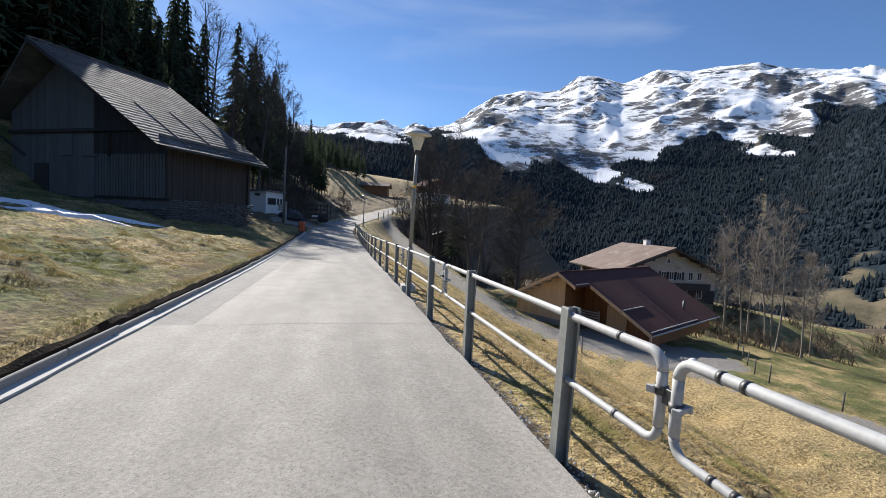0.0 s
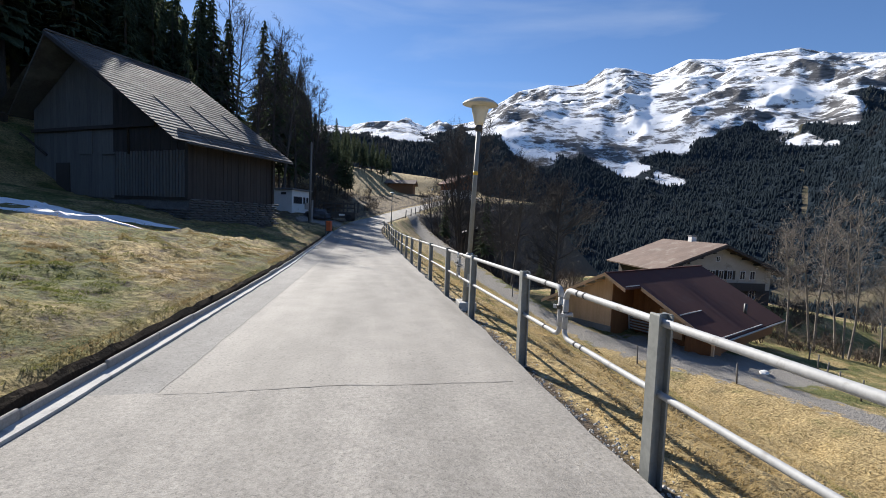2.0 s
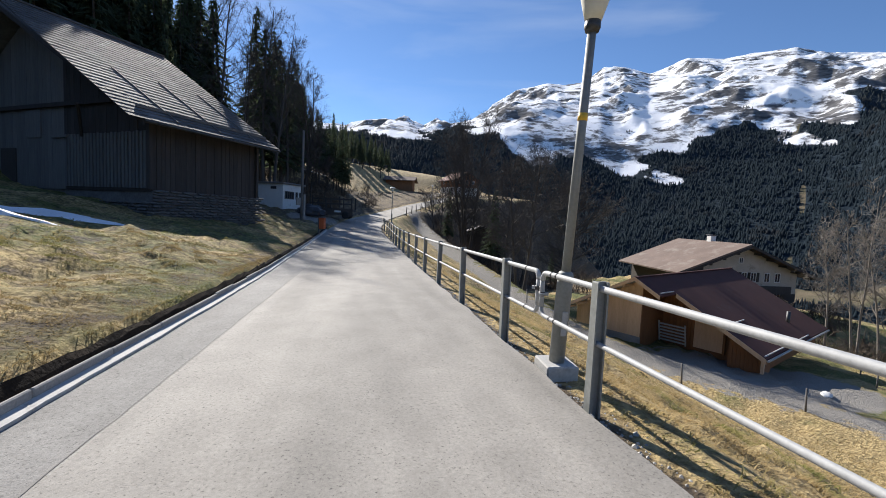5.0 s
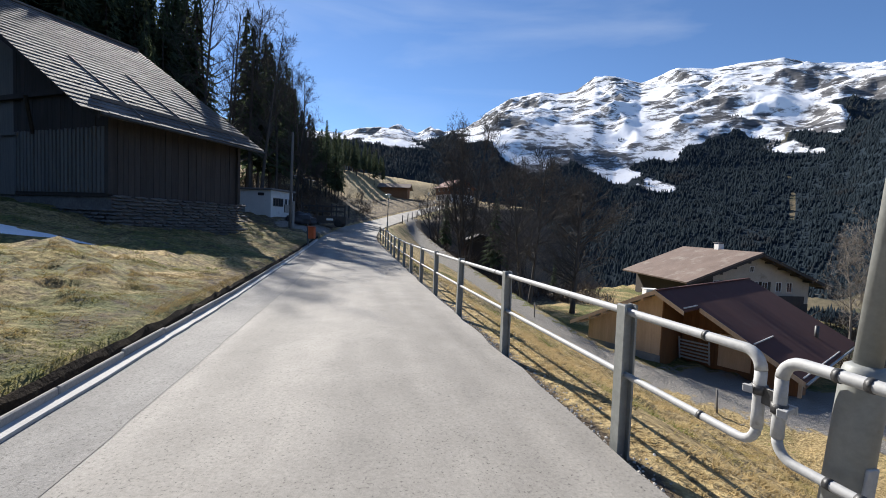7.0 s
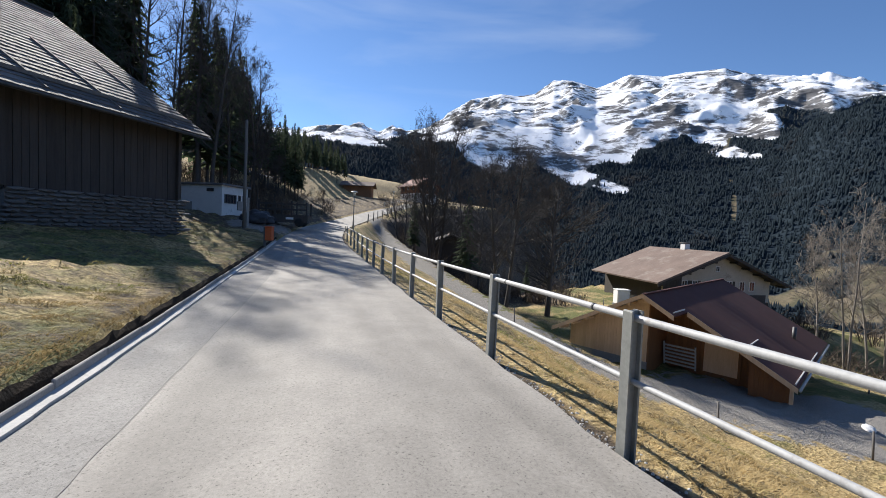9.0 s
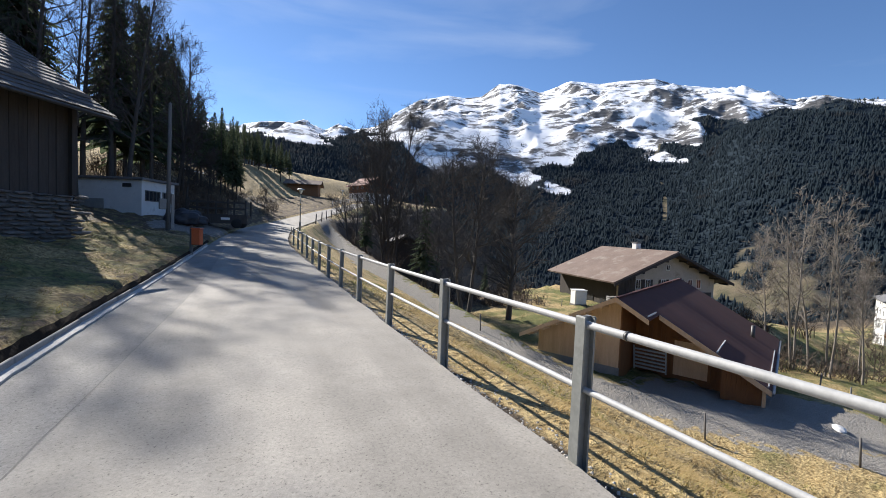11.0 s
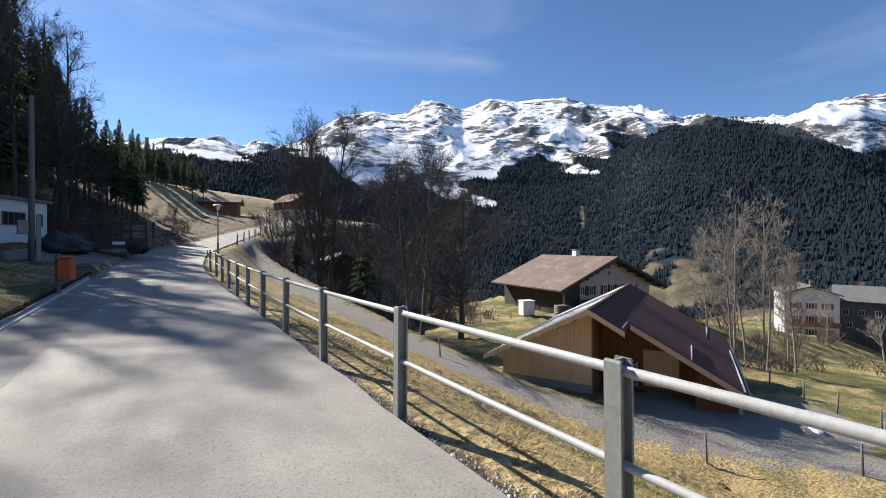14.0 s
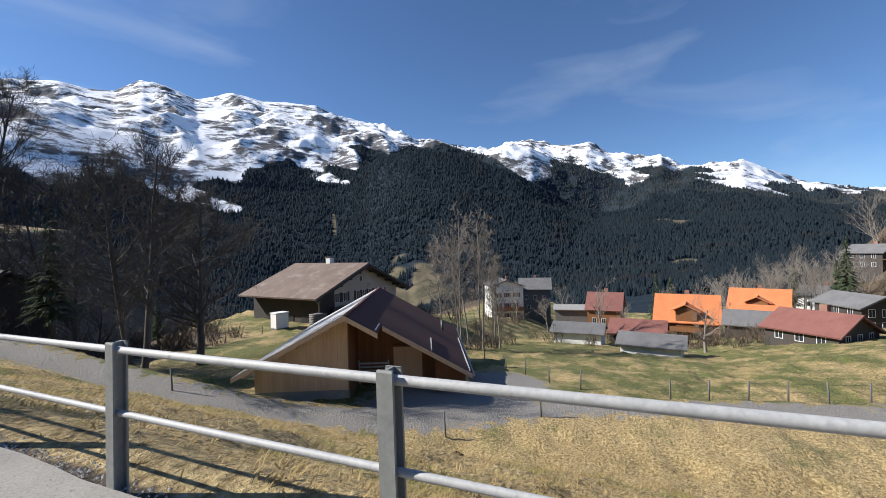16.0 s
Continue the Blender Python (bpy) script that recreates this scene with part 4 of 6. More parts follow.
# ---- old dark barn on the uphill side ----
def build_old_barn():
    # x to the road side, y along the ridge, origin under the front end of the ridge
    barn = thing("old_barn", pose(-19.46, 26.61, 0.95, 0, 0, -31.5), "old weathered timber barn with a grey shingle roof and stone base", "barn")
    ridge, half, eave, back = 10.19, 9.86, 3.96, 7.9
    half_up, wall_up = 6.4, 5.4
    k = (ridge - eave) / half
    wall_x, front = 8.7, 0.95

    def under(x):
        return ridge - 0.25 - k * abs(x)

    bm = bmesh.new()
    prism(bm, [(-wall_up, 1.0), (wall_x, 1.0), (wall_x, under(wall_x)), (0, under(0)), (-wall_up, under(wall_up))], front + 0.06, back - 0.6)
    part("wall", bm, WOOD_DARK, barn, "blackened plank wall")
    boards(barn, "board", -wall_up, 2.6, front + 0.06, 1.0, under, WOOD_GREY, 0.34)
    boards(barn, "board", 2.6, wall_x - 0.05, front + 0.06, 1.15, lambda x: 3.7 + random.uniform(-0.04, 0.04), WOOD_GREY, 0.25, 0.07, gap=0.05)
    boards(barn, "board", 2.6, 8.0, front + 0.055, 3.7, under, WOOD_DARK, 0.26)
    # long side toward the road: blackened upright planks
    y = front + 0.16
    while y < back - 0.9:
        w = random.uniform(0.2, 0.32)
        part("board", boxes((wall_x, wall_x + random.uniform(0.03, 0.055), y, y + w - 0.014, 1.04, under(wall_x) - 0.03)), WOOD_DARK, barn)
        y += w
    for z, y0, y1 in ((1.1, front - 0.02, front + 0.14), (1.1, back - 0.75, back - 0.6)):
        part("corner_post", boxes((wall_x - 0.05, wall_x + 0.16, y0, y1, z, under(wall_x) - 0.02)), WOOD_DARK, barn)
    # door and hay hatch in the gable
    part("barn_door", boxes((-3.0, -1.6, front - 0.03, front + 0.02, 1.1, 3.1)), WOOD_DARK, barn, "closed plank door")
    part("hatch", boxes((-0.6, 0.7, front - 0.04, front + 0.02, 3.6, 5.0)), WOOD_GREY, barn, "closed hay hatch")
    part("beam", boxes((-wall_up, 6.4, front - 0.16, front - 0.02, 5.05, 5.25)), WOOD_DARK, barn)
    for sx in (-1, 1):
        verts, faces = [], []
        tube(verts, faces, [(sx * 4.0, front, 3.6), (sx * 5.2, front - 0.8, 4.9)], [0.08, 0.08], 6)
        raw("bracket", verts, faces, WOOD_DARK, barn)
    part("ladder_rail", boxes((1.7, 3.0, front - 0.11, front - 0.04, 3.55, 3.66)), WOOD_GREY, barn, "pale cross plank")
    # roof
    for sx in (-1, 1):
        bm = bmesh.new()
        wide = half if sx > 0 else half_up
        pts = [(0, -0.96, ridge), (0, back, ridge), (sx * wide, back, ridge - k * wide), (sx * wide, 0.09, ridge - k * wide)]
        slab(bm, pts if sx < 0 else pts[::-1], 0.14 if sx < 0 else 0.14)
        bmesh.ops.recalc_face_normals(bm, faces=bm.faces)
        part("roof", bm, SHINGLE, barn, "grey weathered shingle slope")
        roof_courses(barn, "shingle", (0, -0.6, ridge + 0.02), (0, back + 0.55, 0), (sx * wide, 0, -k * wide), 30, 44, SHINGLE, 0.012, 0.016, 0.014)
    for y in (1.6, 3.9, 6.2):
        part("roof_batten", slab(bmesh.new(), [(5.2, y, ridge - 5.2 * k + 0.1), (9.6, y + 0.1, ridge - 9.6 * k + 0.1), (9.6, y + 0.17, ridge - 9.6 * k + 0.1), (5.2, y + 0.07, ridge - 5.2 * k + 0.1)], 0.06), WOOD_GREY, barn)
    part("snow_pole", boxes((8.9, 9.0, 0.3, back - 0.2, ridge - 8.95 * k + 0.04, ridge - 8.95 * k + 0.16)), WOOD_GREY, barn)
    pipe("gutter", [(half + 0.06, 0.05, eave - 0.06), (half + 0.06, back - 0.05, eave - 0.1)], 0.06, CLAMP, barn, 8)
    part("ridge_cap", boxes((-0.16, 0.16, -0.96, back, ridge - 0.02, ridge + 0.09), bevel=0.03), SHINGLE, barn)
    part("fascia", slab(bmesh.new(), [(0, -1.0, ridge - 0.02), (half, 0.05, eave - 0.02), (half, 0.05, eave - 0.24), (0, -1.0, ridge - 0.24)], 0.05), WOOD_DARK, barn)
    # dry-stone base
    plinth = part("stone_base", boxes((-wall_up, wall_x + 0.05, front + 0.15, back - 0.7, -1.2, 1.02)), STONE, barn)
    rows = [(wall_x + 0.05, front + 0.1, 0, 1, back - 0.7 - front), (-1.0, front + 0.15, 1, 0, wall_x + 1.0)]
    meshes = []
    for v in range(6):
        bm = bmesh.new()
        bmesh.ops.create_icosphere(bm, subdivisions=1, radius=0.5)
        for vert in bm.verts:
            vert.co *= random.uniform(0.82, 1.12)
        me = bpy.data.meshes.new("stone")
        bm.to_mesh(me)
        bm.free()
        me.materials.append(STONE)
        meshes.append(me)
    count = 0
    for x0, y0, dx, dy, length in rows:
        for lev in range(13):
            s = 0.0
            z = -0.75 + lev * 0.14
            while s < length and count < 290:
                w = random.uniform(0.35, 0.95)
                ob = new("stone", random.choice(meshes))
                ob.parent = plinth
                ob.matrix_basis = Matrix.LocRotScale((x0 + dx * 0 + (dx and s + w / 2) + dy * 0.04, y0 + (dy and s + w / 2) - (0.06 if dx else 0), z + 0.1), Euler((0, 0, random.uniform(-0.1, 0.1))), (w if dx else 0.3, 0.3 if dx else w, random.uniform(0.09, 0.19)))
                s += w * 0.95
                count += 1
    return barn


build_old_barn()


# ---- small white shed, pole, bin, trailer by the lane ----
def build_shed():
    shed = thing("white_shed", pose(-9.6, 44.0, 1.35, 0, 0, -24.5), "small white rendered shed with a flat roof", "shed")
    part("wall", boxes((-5.2, 0, 0, 3.4, -0.9, 2.55)), WHITE, shed, "white rendered wall")
    part("roof", boxes((-5.45, 0.22, -0.22, 3.6, 2.55, 2.72), bevel=0.02), ROOF_SLATE, shed, "thin flat roof slab")
    window(shed, 0.0, 1.05, 1.15, 1.5, 0.75, 90, WOOD_GREY, 3)
    window(shed, 0.0, 2.25, 1.15, 0.35, 0.75, 90, WOOD_GREY, 0)
    window(shed, 0.0, 2.85, 1.15, 0.35, 0.75, 90, WOOD_GREY, 0)
    part("garage_door", boxes((-4.6, -2.6, -0.05, -0.002, -0.3, 1.2)), KERB, shed, "grey panel door")
    part("vent", boxes((-1.3, -0.7, -0.06, -0.002, 2.05, 2.3)), CLAMP, shed)
    # solid black plates paint the shade of gaps along the base
    for r in range(3):
        part("base_shadow_gap", boxes((-0.02, 0.03, 0.3 + r * 1.0, 1.1 + r * 1.0, -0.55, -0.3)), TARP_AND_SHADE, shed)


build_shed()


def build_utility_pole(x, y, h):
    pole = thing("utility_pole", pose(x, y, gz(x, y) - 0.3, 0, 0.5, 20), "tall weathered wooden utility pole with a meter box", "utility pole")
    lathe("shaft", [(0.12, 0), (0.105, h * 0.5), (0.085, h), (0.02, h + 0.08)], WOOD_GREY, pole, 10)
    part("meter_box", boxes((-0.45, -0.12, -0.2, 0.1, 1.5, 2.1), bevel=0.02), KERB, pole)
    part("sign_panel", boxes((0.14, 0.3, -0.06, 0.06, 0.4, 2.4), bevel=0.01), KERB, pole)
    for k in range(2):
        pipe("insulator", [(-0.12, 0, h - 0.5 - k * 0.5), (-0.3, 0, h - 0.5 - k * 0.5), (-0.3, 0, h - 0.3 - k * 0.5)], 0.025, CLAMP, pole, 6)


build_utility_pole(-7.0, 37.8, 7.5)


def build_bin(x, y):
    z = gz(x, y)
    stand = thing("waste_bin", pose(x, y, z - 0.05, 0, 0, -15), "orange-red litter bin on a wooden post at the verge", "bin")
    part("post", boxes((-0.05, 0.05, -0.05, 0.05, -0.2, 1.35), bevel=0.01), WOOD_GREY, stand)
    bm = boxes((0.06, 0.4, -0.17, 0.17, 0.55, 1.2), bevel=0.03)
    part("bin_body", bm, ORANGE, stand)
    part("lid", boxes((0.04, 0.42, -0.19, 0.19, 1.2, 1.26), bevel=0.02), ORANGE, stand, "slightly darker rim")


build_bin(-4.75, 29.6)


def build_trailer():
    x, y = -4.9, 45.2
    t = thing("flatbed_trailer", pose(x, y, gz(x, y), 0, 0, -8), "dark farm trailer with wooden stakes parked beside the lane", "trailer")
    part("bed", boxes((-2.0, 2.0, -1.0, 1.2, 0.75, 0.95), (-2.0, 2.0, -1.02, -0.96, 0.35, 1.0)), WOOD_DARK, t)
    for wx in (-1.3, 1.3):
        for wy in (-0.95, 1.05):
            w = lathe("wheel", [(0.2, -0.1), (0.36, -0.09), (0.38, 0), (0.36, 0.09), (0.2, 0.1)], RUBBER, t, 18)
            w.matrix_basis = pose(wx, wy, 0.37, 90, 0, 0)
    for k, sx in enumerate((-1.9, -0.6, 0.7, 1.9)):
        part("stake", boxes((sx - 0.06, sx + 0.06, -1.06, -0.94, 0.9, 2.15 - 0.1 * (k % 2))), WOOD_DARK, t)
        part("stake", boxes((sx - 0.06, sx + 0.06, 1.14, 1.24, 0.9, 2.1)), WOOD_DARK, t)
    for z in (1.35, 1.8):
        part("side_rail", boxes((-1.95, 1.95, -1.1, -1.06, z, z + 0.14)), WOOD_DARK, t)
    part("number_plate", boxes((0.25, 0.85, -1.05, -1.02, 0.6, 0.78)), WHITE, t, "small pale plate")


def build_heap():
    x, y = -6.9, 43.2
    bm = bmesh.new()
    bmesh.ops.create_icosphere(bm, subdivisions=4, radius=1.0)
    for v in bm.verts:
        n = noise.noise(v.co * 2.3) * 0.25 + noise.noise(v.co * 6) * 0.1
        v.co *= 1 + n
        v.co.z = max(v.co.z, -0.25)
    heap = part("tarpaulin_mound", bm, TARP_AND_SHADE, smooth=True)
    heap.matrix_basis = Matrix.LocRotScale((x, y, gz(x, y) + 0.18), None, (1.3, 0.9, 0.8))
    tagged(heap, "dark heap under a crumpled black tarpaulin beside the trailer", "heap")


build_trailer()
build_heap()


# ---- brown-roofed timber barn below the lane ----
def build_red_barn():
    b = thing("timber_barn", pose(16.09, 26.73, -6.9, 0, 0, -63.3), "new larch-clad barn with a brown-red sheet metal roof", "barn")
    ridge, k, kl = 4.91, 0.57, 0.525
    lx, rx, end, set_back = -5.9, 7.0, 17.0, 2.3

    def under(x):
        return ridge - 0.22 - (kl if x < 0 else k) * abs(x)

    # projecting block under the left slope
    bm = bmesh.new()
    prism(bm, [(-5.25, 0.55), (-0.1, 0.55), (-0.1, under(-0.1)), (-5.25, under(-5.25))], 1.44, 16.6)
    part("wall", bm, WOOD_PALE, b, "pale larch board wall")
    boards(b, "board", -5.25, -0.1, 1.44, 0.55, under, WOOD_PALE, 0.19, 0.03, gap=0.003)
    part("base", boxes((-5.3, -0.05, 1.38, 16.65, -1.0, 0.55)), KERB, b, "concrete base course")
    # recessed block under the right slope
    bm = bmesh.new()
    prism(bm, [(-0.1, -0.4), (6.4, -0.4), (6.4, under(6.4)), (-0.1, under(-0.1))], 4.6, 16.6)
    part("wall", bm, WOOD_WARM, b, "warm brown board wall")
    boards(b, "board", -0.05, 6.4, 4.6, 0.1, under, WOOD_WARM, 0.24, 0.03)
    part("side_wall", boxes((-0.1, -0.04, 1.44, 4.6, -0.4, under(0.1))), WOOD_WARM, b)
    part("barn_door", boxes((2.2, 4.0, 4.48, 4.54, 0.05, 2.15)), WOOD_PALE, b, "closed pale plank door")
    part("door_frame", boxes((2.05, 2.2, 4.45, 4.55, 0.0, 2.2), (4.0, 4.15, 4.45, 4.55, 0.0, 2.2), (2.05, 4.15, 4.45, 4.55, 2.15, 2.28)), WOOD_WARM, b)
    # corner of the outer right bay
    boards(b, "board", 4.8, 6.6, 3.1, -0.3, lambda x: ridge - 0.3 - k * abs(x), WOOD_WARM, 0.2, 0.03)
    part("bay_wall", boxes((4.8, 6.6, 3.1, 4.7, -0.4, 0.72)), WOOD_WARM, b)
    part("post", boxes((6.62, 6.78, 2.75, 2.92, -0.4, 0.8)), WOOD_PALE, b)
    # rafters showing under the verge
    for x in np.arange(-5.4, 0.1, 0.9):
        part("purlin", boxes((x - 0.07, x + 0.07, 0.25, 1.44, under(x) - 0.14, under(x))), WOOD_PALE, b)
    # roof plates
    # left slope: its glare under the low sun is painted on as grey
    bm = slab(bmesh.new(), [(lx, 0, ridge + kl * lx), (0, 0, ridge), (0, end, ridge), (lx, end, ridge + kl * lx)], 0.16)
    bmesh.ops.recalc_face_normals(bm, faces=bm.faces)
    part("roof", bm, ROOF_SHEEN, b, "sheet metal slope with the grazing sun's sheen painted grey")
    for x0, x1, y0 in ((0, 1.75, 0), (1.75, 4.7, set_back), (4.7, rx, set_back)):
        bm = slab(bmesh.new(), [(x0, y0, ridge - k * x0), (x1, y0, ridge - k * x1), (x1, end, ridge - k * x1), (x0, end, ridge - k * x0)], 0.16)
        bmesh.ops.recalc_face_normals(bm, faces=bm.faces)
        part("roof", bm, ROOF_RED, b)
    for x0, y0, n in ((1.6, 0.3, 1.9), (4.6, 2.4, 3.6), (6.85, 2.5, 9.5)):
        part("snow_guard", boxes((x0 - 0.03, x0 + 0.03, y0, y0 + n, ridge - k * x0 + 0.0, ridge - k * x0 + 0.07)), STEEL, b, "pale metal snow guard")
    part("ridge_cap", boxes((-0.05, 0.16, -0.02, end + 0.02, ridge - 0.04, ridge + 0.03), bevel=0.02), ROOF_RED, b)
    for sx, x1, y0, kk in ((-1, -lx, -0.03, kl), (1, 1.75, -0.03, k)):
        bm = slab(bmesh.new(), [(0, y0, ridge), (sx * x1, y0, ridge - kk * x1), (sx * x1, y0, ridge - kk * x1 - 0.26), (0, y0, ridge - 0.26)], 0.05)
        part("fascia", bm, WOOD_PALE, b)
    bm = slab(bmesh.new(), [(1.75, set_back - 0.03, ridge - k * 1.75), (rx, set_back - 0.03, ridge - k * rx), (rx, set_back - 0.03, ridge - k * rx - 0.28), (1.75, set_back - 0.03, ridge - k * 1.75 - 0.28)], 0.05)
    part("fascia", bm, WOOD_PALE, b)
    pipe("gutter", [(rx + 0.07, set_back, ridge - k * rx - 0.1), (rx + 0.07, end, ridge - k * rx - 0.12)], 0.07, STEEL, b, 8)
    pipe("chimney_pipe", [(5.6, 12, 1.2), (5.6, 12, 2.5)], 0.13, CLAMP, b, 10)
    # slatted gate leaning in the recess
    gate = thing("slatted_gate", Matrix.Translation((0, 0, 0)) @ b.matrix_basis @ pose(1.05, 3.9, 0.08, 12, 0, 0), "grey slatted metal gate leaning against the barn wall", "gate")
    for i in range(6):
        part("slat", boxes((-0.9, 0.9, -0.03, 0.03, 0.1 + i * 0.24, 0.2 + i * 0.24)), STEEL, gate)
    for x in (-0.9, 0.9):
        part("gate_post", boxes((x - 0.04, x + 0.04, -0.035, 0.035, 0, 1.55)), STEEL, gate)


build_red_barn()


def build_sack():
    bm = bmesh.new()
    bmesh.ops.create_icosphere(bm, subdivisions=3, radius=1.0)
    for v in bm.verts:
        v.co *= 1 + 0.3 * noise.noise(v.co * 2.7)
        v.co.z = max(v.co.z, -0.3)
    ob = part("plastic_sheet", bm, WHITE, smooth=True)
    ob.matrix_basis = Matrix.LocRotScale((23.2, 19.6, gz(23.2, 19.6) + 0.04), Euler((0, 0, 0.6)), (0.55, 0.25, 0.14))
    tagged(ob, "crumpled pale plastic sheet lying on the gravel yard", "sheet")


build_sack()


# ---- big farmhouse behind the barn ----
def build_farmhouse():
    h = thing("farmhouse", pose(43.59, 43.84, -8.0, 0, 0, -5.6), "broad farmhouse with lichened brown roof and cream gable", "house")
    ridge, half, eave, length = 7.73, 9.13, 4.04, 13.74
    k = (ridge - eave) / half
    wx, fy = 7.4, 1.3

    def under(x):
        return ridge - 0.3 - k * abs(x)

    bm = bmesh.new()
    prism(bm, [(-wx, -1.5), (wx, -1.5), (wx, under(wx)), (0, under(0)), (-wx, under(wx))], fy, length - 0.8)
    part("wall", bm, CREAM_SHADE, h, "cream rendered gable wall, its shade put into the colour")
    part("lower_wall", boxes((-wx, wx, fy - 0.05, fy, -1.5, 1.9)), WOOD_DARK, h, "dark timber ground floor")
    part("side_wall", boxes((-wx - 0.12, -wx, fy + 0.3, length - 0.8, -1.5, under(wx))), WOOD_DARK, h, "dark timber side wall")
    boards(h, "board", -wx, -wx + 2.4, fy, -1.2, under, WOOD_DARK, 0.2)
    for sx in (-1, 1):
        bm = slab(bmesh.new(), [(0, 0, ridge), (sx * half, 0, eave), (sx * half, length, eave), (0, length, ridge)], 0.2)
        bmesh.ops.recalc_face_normals(bm, faces=bm.faces)
        part("roof", bm, ROOF_BROWN, h, "lichened brown tile slope")
        roof_courses(h, "tile", (0, 0.02, ridge + 0.02), (0, length - 0.05, 0), (sx * half, 0, eave - ridge), 30, 44, ROOF_BROWN, 0.03, 0.03)
        bm = slab(bmesh.new(), [(0, -0.04, ridge), (sx * half, -0.04, eave), (sx * half, -0.04, eave - 0.3), (0, -0.04, ridge - 0.3)], 0.05)
        part("fascia", bm, WOOD_DARK, h)
        for x in np.arange(1.5, half, 1.7):
            part("purlin", boxes((sx * x - 0.1, sx * x + 0.1, 0.1, fy, under(x) - 0.25, under(x) - 0.02)), WOOD_DARK, h)
    part("chimney", boxes((-0.3, 0.45, 6.6, 7.4, ridge - 0.5, ridge + 0.85), bevel=0.02), WHITE, h, "pale rendered chimney")
    part("chimney_cap", boxes((-0.4, 0.55, 6.5, 7.5, ridge + 0.95, ridge + 1.02), (-0.3, 0.45, 6.62, 6.7, ridge + 0.85, ridge + 0.95)), ROOF_SLATE, h)
    part("skylight", slab(bmesh.new(), [(-4.2, 6.2, ridge - 4.2 * k + 0.12), (-5.2, 6.2, ridge - 5.2 * k + 0.12), (-5.2, 7.4, ridge - 5.2 * k + 0.12), (-4.2, 7.4, ridge - 4.2 * k + 0.12)], -0.05), GLASS, h)
    for x in (-4.6, -3.2, -0.8, 0.4, 1.6, 3.4, 4.8):
        window(h, x, fy, 3.25, 0.75, 1.15, 0, WHITE, 1, WOOD_DARK if x < 3 else None)
    for x in (-4.6, -2.3, 0.2, 2.6, 4.9):
        window(h, x, fy - 0.05, 0.7, 0.85, 1.2, 0, WHITE, 1, WOOD_DARK)
    window(h, -0.2, fy, 5.5, 0.55, 0.7, 0, WHITE, 1)
    part("balcony", boxes((-6.0, 6.0, 0.45, 0.55, 2.0, 2.9), (-6.0, 6.0, 0.45, fy, 1.9, 2.0)), WOOD_DARK, h, "dark timber balcony")
    # openings are black plates on the wall, their inner shade only a colour
    for y in np.arange(2.5, 11, 3.0):
        part("side_opening", boxes((-wx - 0.18, -wx - 0.11, y, y + 1.7, -0.8, 1.9)), TARP_AND_SHADE, h)


build_farmhouse()


def build_tank():
    x, y = 32.7, 48.3
    t = thing("water_tank", pose(x, y, gz(x, y), 0, 0, -12), "white plastic container standing in the farmyard", "tank")
    part("body", boxes((-0.75, 0.75, -0.6, 0.6, 0.12, 1.75), bevel=0.08), WHITE, t)
    part("pallet", boxes((-0.8, 0.8, -0.65, 0.65, -0.1, 0.12)), WOOD_GREY, t)
    part("lid", boxes((-0.8, 0.8, -0.65, 0.65, 1.75, 1.85), bevel=0.03), WHITE, t)


def build_woodpile():
    x, y = 34.4, 45.2
    w = thing("woodpile", pose(x, y, gz(x, y), 0, 0, -12), "stack of split firewood logs beside the farmhouse", "firewood")
    first = None
    for i in range(7):
        for j in range(8):
            if first is None:
                first = pipe("log", [(0, -0.5, 0), (0, 0.5, 0)], 0.11, WOOD_GREY, w, 6)
                ob = first
            else:
                ob = first.copy()
                scene.collection.objects.link(ob)
            ob.matrix_basis = pose(j * 0.22 + random.uniform(-0.03, 0.03), 0, 0.1 + i * 0.19, random.uniform(-3, 3), random.uniform(0, 60), 0)


build_tank()
build_woodpile()


